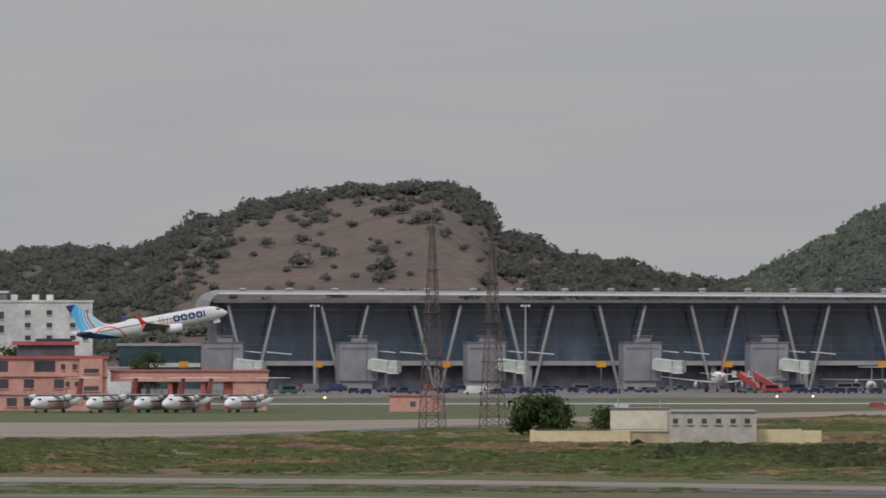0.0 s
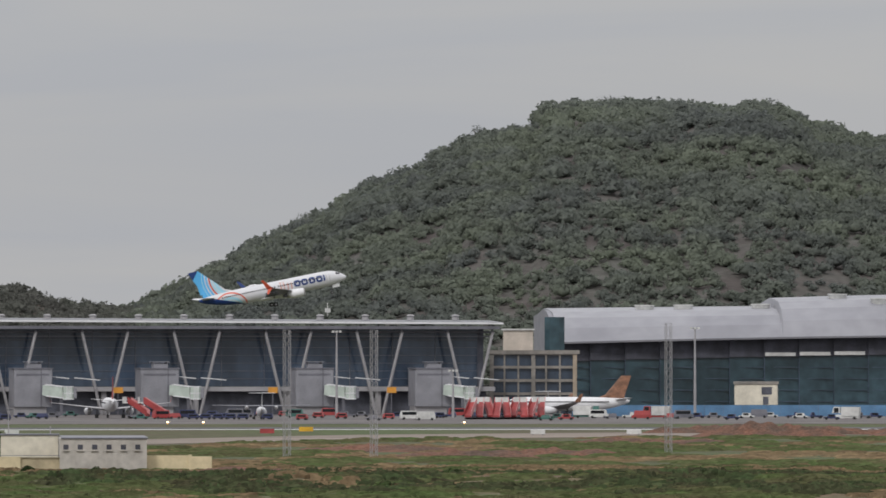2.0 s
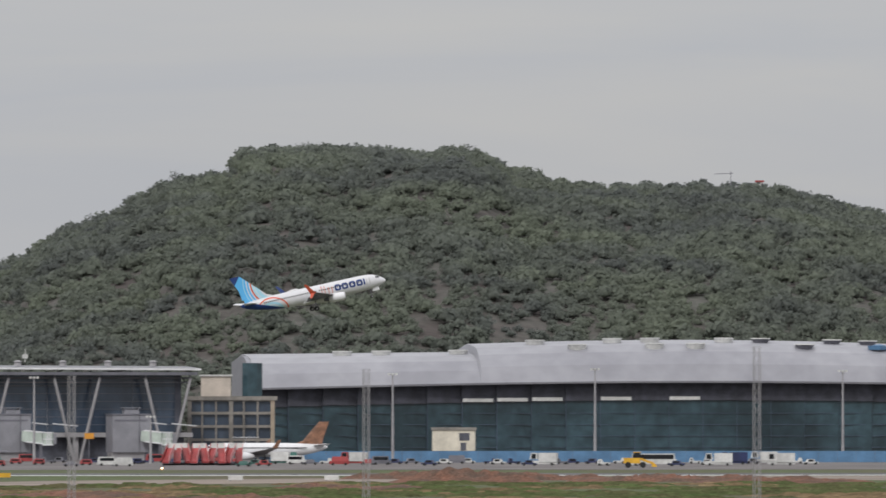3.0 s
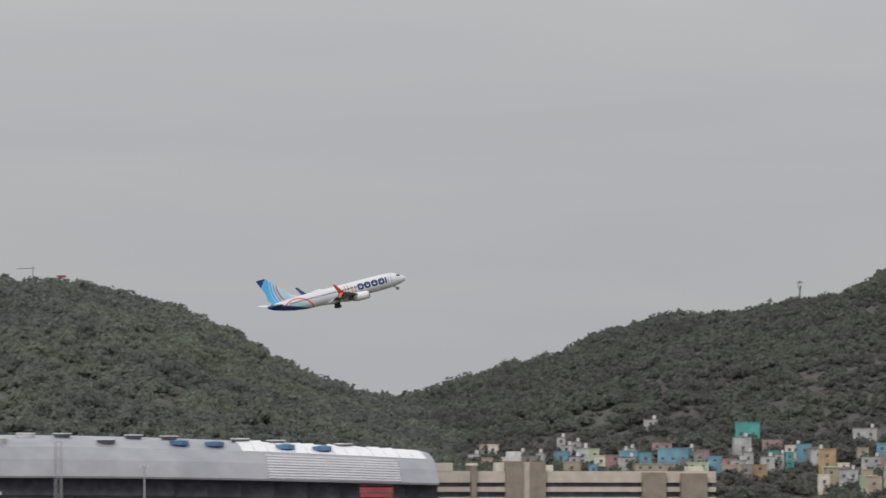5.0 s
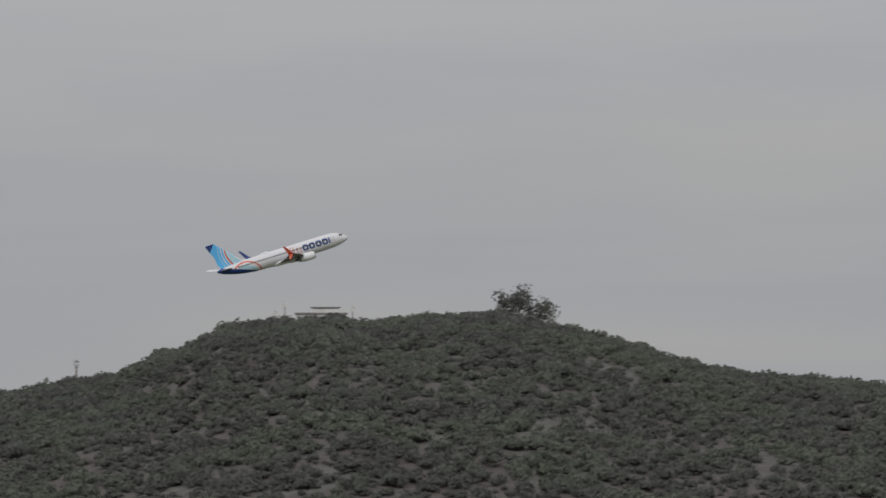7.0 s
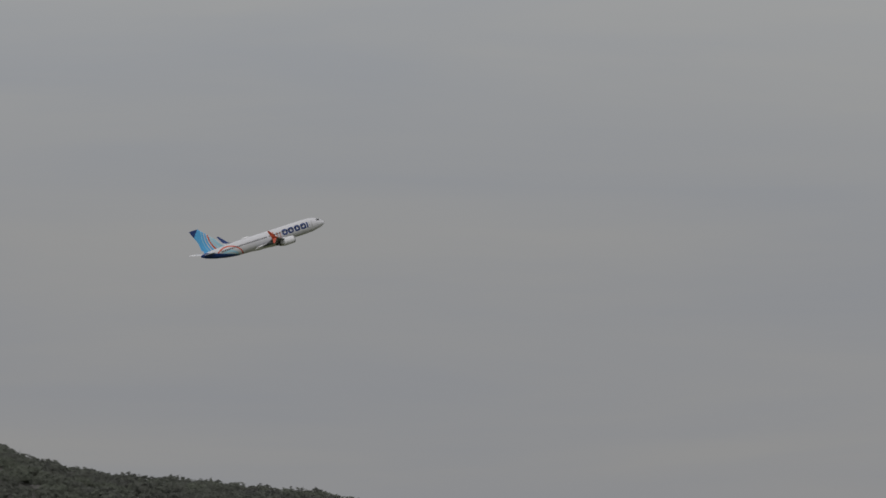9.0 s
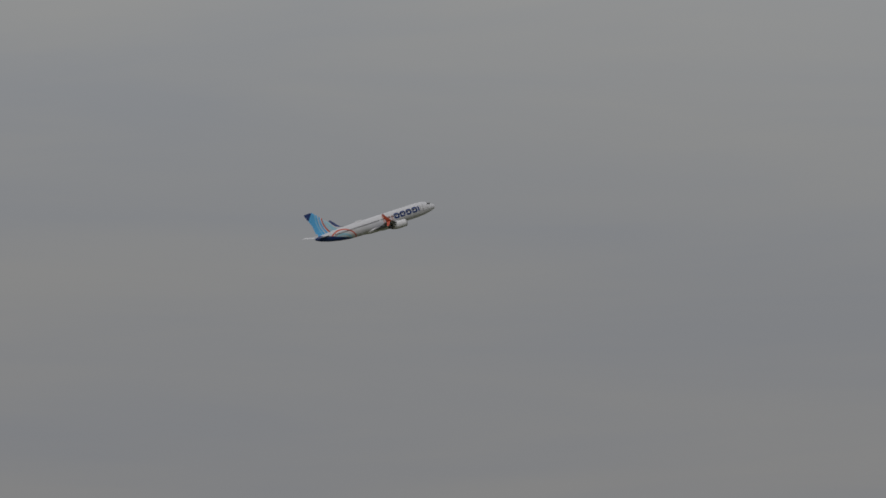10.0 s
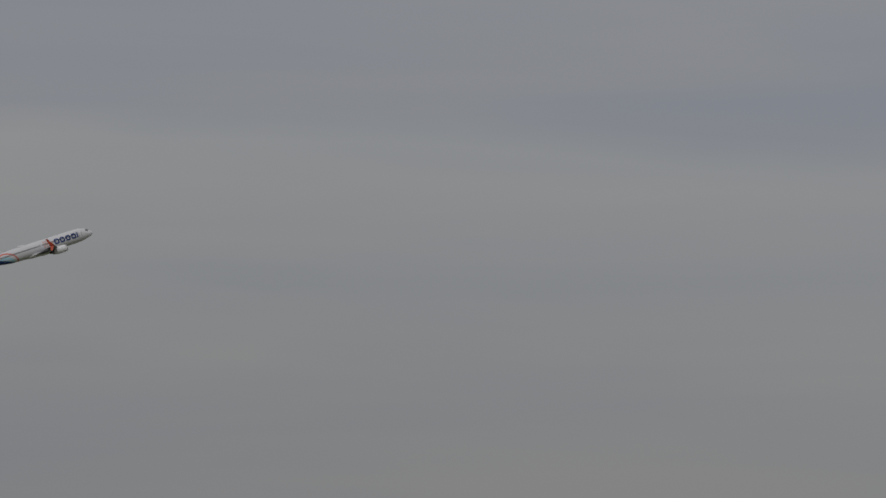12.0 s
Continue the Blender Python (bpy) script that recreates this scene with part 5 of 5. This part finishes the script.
def hoarding():
    p0, p1 = site(2090, 2575), site(3560, 2590)
    t = thing("hoarding_fence", pose(p0.x, p0.y, 0.05, 0, 0, math.degrees(math.atan2(p1.y - p0.y, p1.x - p0.x))), "blue sheet-metal hoarding along the apron", "fence")
    n = 44
    L = (p1 - p0).length
    me = Shape().box(0.02, L / n - 0.06, 0, 0.12, 0.1, 3.3).mesh("panel", M_BLUE)
    po = Shape().box(-0.12, 0.06, 0.1, 0.3, 0, 3.4).mesh("post", M_STEELD)
    for k in range(n):
        part("panel", me, None, t, m=pose(L * k / n, 0.04 * (k % 3), 0))
        part("post", po, None, t, m=pose(L * k / n, 0, 0))


def bridge_rotunda():
    t = thing("bridge_rotunda", stand(2416, 2640, 0.05), "pale unfinished aerobridge rotunda on legs", "boarding bridge")
    part("box", Shape().box(-6.3, 6.3, 0, 8, 3.0, 9.0, 0.3), M_CREAMW, t)
    part("window", Shape().box(1.6, 4.6, -0.08, 0.1, 6.0, 8.2), M_DARK, t)
    part("cap", Shape().box(-6.6, 6.6, -0.3, 8.3, 9.0, 9.8), M_CONC, t)
    part("doorway", Shape().box(2.0, 3.6, -0.08, 0.1, 3.1, 5.4), M_DARK, t)
    for x in (-4.5, 2.5, 5):
        part("leg", Shape().box(x, x + 0.9, 3, 4, 0, 3.0), M_CONC, t)


def red_tower():
    t = thing("fuel_hydrant_tower", stand(3512, 2590, 0.05), "red steel tower with a wide head", "tower")
    part("shaft", Shape().box(-3.6, 3.2, 0, 4, 0, 17.2, 0.4), M_RED, t)
    part("head", Shape().box(-4.4, 5.2, -0.6, 4.6, 17.2, 20.0, 0.5), M_RED, t)
    part("head_band", Shape().box(-4.45, 5.25, -0.68, 4.6, 18.3, 18.8), M_DARK, t)
    part("rail", Shape().box(-4.2, 5.0, -0.6, -0.5, 20.6, 20.7).box(-4.2, -4.1, -0.6, -0.5, 20.0, 20.7).box(4.9, 5.0, -0.6, -0.5, 20.0, 20.7), M_RED, t)


def guard_hut():
    t = thing("guard_hut", stand(2712, 1315, rough_height(2712, 1315) - 0.3), "small white and red checkered hut with dark roof", "hut")
    part("body", Shape().box(-2.6, 2.6, 0, 3, 0, 2.3), M_WALLW, t)
    for x in (-1.9, -0.3, 1.3):
        part("red_panel", Shape().box(x, x + 0.7, -0.06, 0.02, 1.0, 2.0), M_RED, t)
    part("roof", Shape().loft([[(-2.9, -0.3, 2.3), (2.9, -0.3, 2.3), (2.9, 3.3, 2.3), (-2.9, 3.3, 2.3)], [(-1.8, 0.8, 3.0), (1.8, 0.8, 3.0), (1.8, 2.2, 3.0), (-1.8, 2.2, 3.0)]]), M_STEELD, t)


# ---- hillside houses and hilltop ----
# Village paints, muted so that the haze over the houses sits in the colour.
M_OCHRE = mat("hazed_ochre_paint", (0.42, 0.29, 0.16), 0.8, vary=0.12)
M_DUSKB = mat("hazed_blue_paint", (0.16, 0.33, 0.42), 0.8, vary=0.12)
M_DUSKR = mat("hazed_rose_paint", (0.40, 0.25, 0.25), 0.8, vary=0.12)
M_LIMEW = mat("hazed_limewash", (0.48, 0.48, 0.47), 0.85, vary=0.15, scale=0.2, fine=1.0)
PAINTS = {"teal": M_TEAL, "white": M_LIMEW, "blue": M_DUSKB, "rose": M_DUSKR, "orange": M_OCHRE, "cream": M_CREAMW, "yellow": M_OCHRE, "tan": M_TAN, "lime": M_LIME, "grey": M_CONC}


def house(b0, b1, top, base, colour):
    b = (b0 + b1) / 2
    d, z = east_slope(b, base)
    d -= 10
    w, h = (b1 - b0) / STEP * d, max(2.8, (base - top) / STEP * d)
    z = 18 + (580 - base) / STEP * d
    t = thing("house", stand(b, d, z, (b * 7) % 24 - 12), colour + " painted flat-roofed house on the hillside", "house", "hillside houses")
    part("wall", Shape().box(-w / 2, w / 2, -1, w * 0.7, -5, h), PAINTS[colour], t)
    part("roof", Shape().box(-w / 2 - 0.2, w / 2 + 0.2, -1.2, w * 0.7 + 0.2, h, h + 0.3), M_CONC if colour in ("white", "grey") else PAINTS[colour], t)
    n = max(1, int(w / 3.2))
    for r in range(max(1, int(h / 3))):
        for k in range(n):
            x = -w / 2 + w * (k + 0.5) / n
            win = part("window", Shape().box(x - 0.55, x + 0.55, -1.06, -0.9, r * 3 + 0.9, r * 3 + 2.1), M_DARK, t)
            part("window_sill", Shape().box(x - 0.7, x + 0.7, -1.3, -1.0, r * 3 + 0.7, r * 3 + 0.88), M_WALLW, win)
    if h > 4 or colour == "white":
        part("water_tank", Shape().drum(w * 0.25, w * 0.3, h + 0.3, h + 1.7, 0.6), M_TYRE if colour != "white" else M_WALLW, t)


def village():
    H = [(4149, 4192, 453, 480, "teal"), (4147, 4177, 479, 505, "white"), (4357, 4400, 463, 481, "white"), (4237, 4269, 494, 508, "cream"), (4296, 4327, 500, 534, "orange"), (4012, 4067, 499, 524, "blue"), (3944, 3977, 504, 522, "blue"), (4002, 4037, 491, 503, "rose"), (3834, 3848, 484, 493, "white"), (3842, 3860, 494, 507, "white"), (3856, 3876, 489, 501, "white"), (3868, 3890, 499, 518, "white"), (3987, 4012, 448, 462, "white"), (4372, 4407, 514, 528, "white"), (4472, 4514, 495, 516, "grey"), (3697, 3714, 492, 506, "tan"), (3762, 3777, 506, 522, "white"), (4197, 4232, 486, 498, "rose"), (4207, 4227, 506, 518, "teal"), (4237, 4252, 506, 521, "teal"), (4062, 4102, 524, 538, "lime"), (3972, 4042, 528, 540, "tan"), (4412, 4432, 524, 540, "grey"), (4452, 4467, 518, 540, "grey"), (4487, 4507, 518, 540, "grey"), (4140, 4165, 520, 534, "white"), (4100, 4125, 514, 527, "blue"), (3900, 3925, 512, 528, "cream"), (4330, 4350, 525, 540, "cream"), (4180, 4205, 528, 542, "yellow")]
    for row in H:
        house(*row)
    rng = random.Random(4)
    names = ("white", "white", "cream", "grey", "blue", "tan", "rose", "tan", "lime", "white", "grey")
    for k in range(38):
        b, base = rng.uniform(3660, 4540), rng.uniform(506, 545)
        house(b, b + rng.uniform(14, 32), base - rng.uniform(11, 18), base, names[rng.randrange(len(names))])
    for k in range(20):
        b, base = rng.uniform(4125, 4530), rng.uniform(543, 570)
        house(b, b + rng.uniform(16, 36), base - rng.uniform(12, 20), base, names[rng.randrange(len(names))])


def hilltop():
    b = 4696
    d, z = 4095, 18 + (580 - 137) / STEP * 4095 + 0.2
    t = thing("hilltop_building", stand(b, d, z), "long white flat-roofed building on the hill crest", "building")
    part("wall", Shape().box(-11.5, 11.5, 0, 10, -6, 4.2), M_WALLW, t)
    part("roof", Shape().box(-12, 12, -0.6, 10, 4.2, 4.8), M_CONC, t)
    part("upper_floor", Shape().box(-4, 8, 2, 9, 4.8, 7.0), M_WALLW, t)
    part("upper_roof", Shape().box(-4.8, 8.8, 1.4, 9.6, 7.0, 7.4), M_STEELD, t)
    for k in range(8):
        win = part("window", Shape().box(-10.6 + 2.7 * k, -9.0 + 2.7 * k, -0.06, 0.1, 1.4, 3.0), M_DARK, t)
    for mb, mh in ((4632, 12), (4752, 10), (4615, 8)):
        p = thing("radio_mast", stand(mb, 4105, 18 + (580 - 138) / STEP * 4105 - 2), "thin radio mast on the hill crest", "mast", "hilltop masts")
        part("pole", Shape().beam((0, 0, 0), (0, 0, mh), 0.4, n=6), M_STEELD, p)
        part("antenna", Shape().box(-1.0, 1.0, -0.2, 0.2, mh - 2.2, mh - 0.4), M_WALLW, p)
    broad_tree(5034, 4100, 23, 19, 31, "large spreading tree on the hill crest", 1100, 18 + (580 - 140) / STEP * 4100 - 3, M_LEAFC)
    broad_tree(5078, 4100, 15, 20, 32, "spreading tree on the hill crest", 700, 18 + (580 - 140) / STEP * 4100 - 2, M_LEAFC)
    broad_tree(4263, 4095, 9, 3.4, 33, "lone slim tree standing on the ridge", 220, 18 + (580 - 240) / STEP * 4095 + 2.2, M_LEAFC, 0.7)
    for tb, ts, hh, ww in ((1926, 190, 9, 8), (2030, 172, 8, 8), (1612, 341, 7, 8), (2150, 127, 6, 9), (2440, 140, 7, 9)):
        broad_tree(tb, 3800, hh + 4, ww, tb, "wind-shaped tree on the hill crest", 260, 18 + (580 - ts) / STEP * 3800 - 7, M_LEAFB)
    q = thing("crest_hut", stand(2957, 3790, 18 + (580 - 203) / STEP * 3790 - 2.2), "small red-roofed hut on the hill crest", "hut")
    part("wall", Shape().box(-1.6, 1.6, 0, 3, 0, 4.0), M_WALLW, q)
    part("roof", Shape().box(-1.9, 1.9, -0.3, 3.3, 4.0, 4.7), M_RED, q)
    part("aerial", Shape().beam((-12, 0, 0), (-12, 0, 8.5), 0.3).beam((-19, 0, 7.4), (-11, 0, 7.7), 0.25), M_STEELD, q)


def roof_fence():
    t = thing("staff_gantry", stand(3640, 2700, 0.05), "white steel walkway gantry in front of the car park", "gantry")
    part("deck", Shape().box(0, 88, 0, 3, 9.3, 9.8), M_WALLW, t)
    part("lower_deck", Shape().box(0, 88, 0, 3, 6.0, 7.2), M_WALLW, t)
    for k in range(12):
        part("post", Shape().box(k * 8 - 0.2, k * 8 + 0.2, 0, 0.4, 0, 11.5), M_STEELD, t)
    part("handrail", Shape().box(0, 88, 0, 0.15, 10.8, 11.0), M_STEEL, t)


def details():
    rough_ground()
    for row in ((2440, 1960, 34, 16, 3.2, 1), (2540, 2020, 44, 14, 2.6, 2), (2800, 1990, 46, 16, 2.4, 3), (2330, 2050, 30, 12, 2.2, 4), (1900, 1560, 26, 12, 1.9, 5), (2060, 1600, 26, 12, 1.6, 6), (3000, 1960, 40, 14, 2.2, 7), (450, 1290, 30, 12, 1.6, 8), (600, 1262, 44, 12, 2.0, 10), (860, 1255, 40, 12, 1.8, 11), (1780, 1660, 40, 14, 1.7, 12), (2230, 1800, 36, 14, 1.5, 13), (1500, 1330, 26, 12, 1.8, 9)):
        soil_heap(*row)
    for k, (b, d, z) in enumerate(((1250, 1340, 1.3), (1128, 1350, 1.1), (1205, 1375, 0.9), (1880, 1300, 1.6), (2270, 1330, 1.0), (1760, 1200, 1.3), (2600, 1280, 1.2), (620, 1300, 0.8), (2480, 1180, 1.0), (2100, 1240, 1.1), (3150, 1250, 1.3), (1440, 1210, 1.1), (380, 1220, 0.8))):
        bush(b, d, z, 40 + k)
    broad_tree(262, 2290, 13.5, 9, 61, "dark tree behind the pink canopy", 2400, low=0.25)
    broad_tree(20, 2300, 15, 14, 62, "dark tree behind the pink building", 2400, low=0.3)
    broad_tree(65, 2310, 13.5, 9, 63, "dark tree behind the pink building", 1800, low=0.3)
    hoarding()
    bridge_rotunda()
    red_tower()
    guard_hut()
    roof_fence()
    village()
    hilltop()
    for b in (58, 155, 240, 290, 400):
        turboprop(b, 1905, -111, M_REDB if b != 400 else M_STEELD, "white turboprop parked beside the pink canopy")
    turboprop(1540, 2490, 88, M_WHITE, "white turboprop parked tail-on at the terminal")
    turboprop(2058, 2600, 82, M_WHITE, "white turboprop parked tail-on at the terminal")
    parked_jet(1268, 2540, 91, M_RED, "white jet with red fin parked tail-on at the terminal")
    parked_jet(1968, 2560, 180, M_GOLD, "white jet with bronze fin parked on the apron")
    for k in range(9):
        passenger_stairs(1912 + k * 15.5, 2470 + (k % 3) * 6, 75 + (k * 13) % 30)
    for b, t in ((1322, 150), (1350, 165)):
        passenger_stairs(b, 2500, t)
    rng = random.Random(8)
    cols = ((M_BLUED, "dark blue"), (M_RED, "red"), (M_WALLW, "white"), (M_STEELD, "grey"), (M_RED, "red"), (M_GRNV, "dark green"), (M_STEELD, "grey"), (M_BLUED, "dark blue"))
    for b in range(505, 2100, 21):
        kind = rng.choice(("car", "van", "tug", "cart", "cart", "car", "cart"))
        m, c = cols[rng.randrange(len(cols))]
        if 1215 < b < 1312:
            continue
        if kind == "cart":
            m, c = (M_BLUED, "dark blue") if rng.random() < 0.75 else (M_RED, "red")
        vehicle(b + rng.uniform(-6, 6), rng.uniform(2420, 2590), kind, m, c, rng.choice((0, 8, -10, 180, 172, 30)))
    for b in (905, 928, 951, 974, 1050, 1420, 1442, 1464, 1486, 1508):
        vehicle(b, 2465, "cart", M_BLUED, "dark blue")
    for b in range(2110, 3050, 26):
        kind = rng.choice(("car", "car", "van", "truck", "tug"))
        m, c = cols[rng.randrange(len(cols))] if rng.random() < 0.6 else (M_WALLW, "white")
        vehicle(b + rng.uniform(-7, 7), rng.uniform(2440, 2540), kind, m, c, rng.choice((0, 10, -12, 180)))
    vehicle(2770, 2470, "bus", M_WALLW, "white")
    loader(2738, 2380)
    for b, d, h in ((1094, 1440, 9.5), (1168, 1436, 6.5)):
        t = thing("utility_pole", stand(b, d), "thin grey utility pole behind the cream building", "pole", "utility poles")
        part("pole", Shape().drum(0, 0, 0, h, 0.12, 0.08, 8), M_STEEL, t)
        part("crossarm", Shape().box(-0.7, 0.7, -0.06, 0.06, h - 0.5, h - 0.38), M_STEELD, t)
    # runway lights that are lit
    for b, d in ((1375, 2300), (1438, 2300), (575, 2260), (1900, 2300)):
        t = thing("runway_light", stand(b, d, 0.0), "lit runway edge light on a short stem", "light", "runway lights")
        part("stem", Shape().drum(0, 0, 0, 0.4, 0.12), M_YELL, t)
        part("lens", Shape().drum(0, 0, 0.4, 0.75, 0.3, 0.2), M_LAMP, t)
    for b, d, m, c in ((1551, 2010, M_RED, "red"), (2030, 1990, M_WALLW, "white"), (2200, 1995, M_WALLW, "white"), (1620, 2060, M_YELL, "yellow"), (1100, 2000, M_WALLW, "white")):
        t = thing("taxiway_sign", stand(b, d, 0.06), c + " box taxiway sign on the grass", "sign", "taxiway signs")
        part("panel", Shape().box(-1.6, 1.6, 0, 0.4, 0.25, 1.25), m, t)
        part("foot", Shape().box(-1.2, -1.0, 0.1, 0.3, 0, 0.25).box(1.0, 1.2, 0.1, 0.3, 0, 0.25), M_STEELD, t)


# ---- build ----
ground()
paving()
west_slope, middle_slope, east_slope = hills()
plane, gear = airliner()
term_pose, term_len = terminal_v()
for px in (3.4, 42.5, 79.9, 125.6, 162.9, 208.7, 244.1):
    boarding_bridge(term_pose, px - 4.4)
terminal_arched()
terminal_link()
parking_block()
fire_station()
white_blocks()
yellow_compound()
broad_tree(960, 1405, 8.2, 10.5, 3, "dense round green tree beside the compound wall", 3000, low=0.2)
broad_tree(1062, 1430, 6.0, 6.0, 4, "small dark green tree beside the cream building", 1400, low=0.2)
for mb, md, mh, mw in ((765, 1620, 36, 3.8), (872, 1620, 33, 3.8), (1586, 1560, 22, 1.0), (1740, 1560, 22, 1.0), (2261, 1650, 23.5, 1.0), (2952, 1650, 27.6, 1.1)):
    lattice_mast(mb, md, mh, mw, "rusty tapering lattice mast on the grass" if mw > 2 else "slim grey lattice mast on the grass", 0.6 if mw > 2 else mw, 16, M_RUST if mw > 2 else M_STEEL)
details()
for pb, pd, ph in ((557, 2590, 24), (930, 2590, 24), (1674, 2560, 24), (2308, 2570, 25), (2666, 2600, 26.5), (3104, 2620, 26), (3255, 2560, 13), (3447, 2560, 13), (1880, 2540, 13)):
    light_pole(pb, pd, ph)


def motions():
    psi = radians(6.5)
    foot, across = (402 - 784) / STEP - psi, 2250 * math.cos(psi)
    # seconds, metres along the departure line, height, climb angle
    climb = [(0, 254.7, 22.2, 10.4), (0.5, 298.6, 25.6, 10.6), (1, 346.9, 29.4, 10.8), (1.5, 390.7, 33.0, 11.0), (2, 438.8, 37.8, 11.5), (2.5, 482.9, 43.3, 12.0), (4.5, 669.5, 67.0, 13.3), (5, 718.1, 74.6, 14.2), (5.5, 762.9, 82.2, 15.2), (6, 810.8, 90.5, 15.9), (6.5, 855.9, 98.7, 16.7), (7, 903.9, 108.1, 16.9), (7.5, 948.0, 116.8, 17.2), (9.5, 1133.6, 151.9, 17.7), (10, 1180.4, 160.5, 17.7), (10.5, 1227.1, 169.6, 17.7), (11, 1273.8, 178.6, 17.7), (11.5, 1317.2, 187.9, 17.7), (12, 1364.6, 195.8, 17.7)]
    rows = []
    for t, along, z, pitch in climb:
        a = math.atan2(along, across)
        p = site(784 + (foot + a) * STEP, across / math.cos(a), z)
        rows.append((t, pose(p.x, p.y, p.z, 0, -pitch, 7.87 - 0.3 * t)))
    walk(plane, rows)
    nose, left, right = gear
    stages = ((0, 0), (3.6, 0), (5.0, 48), (6.3, 88), (12, 88))
    walk(nose, [(t, pose(-4.4, 0, -1.6 + a / 88 * 0.9, 0, -a, 0)) for t, a in stages])
    walk(left, [(t, pose(-19.6, -2.86, -1.5, a, 0, 0)) for t, a in stages])
    walk(right, [(t, pose(-19.6, 2.86, -1.5, -a, 0, 0)) for t, a in stages])


motions()
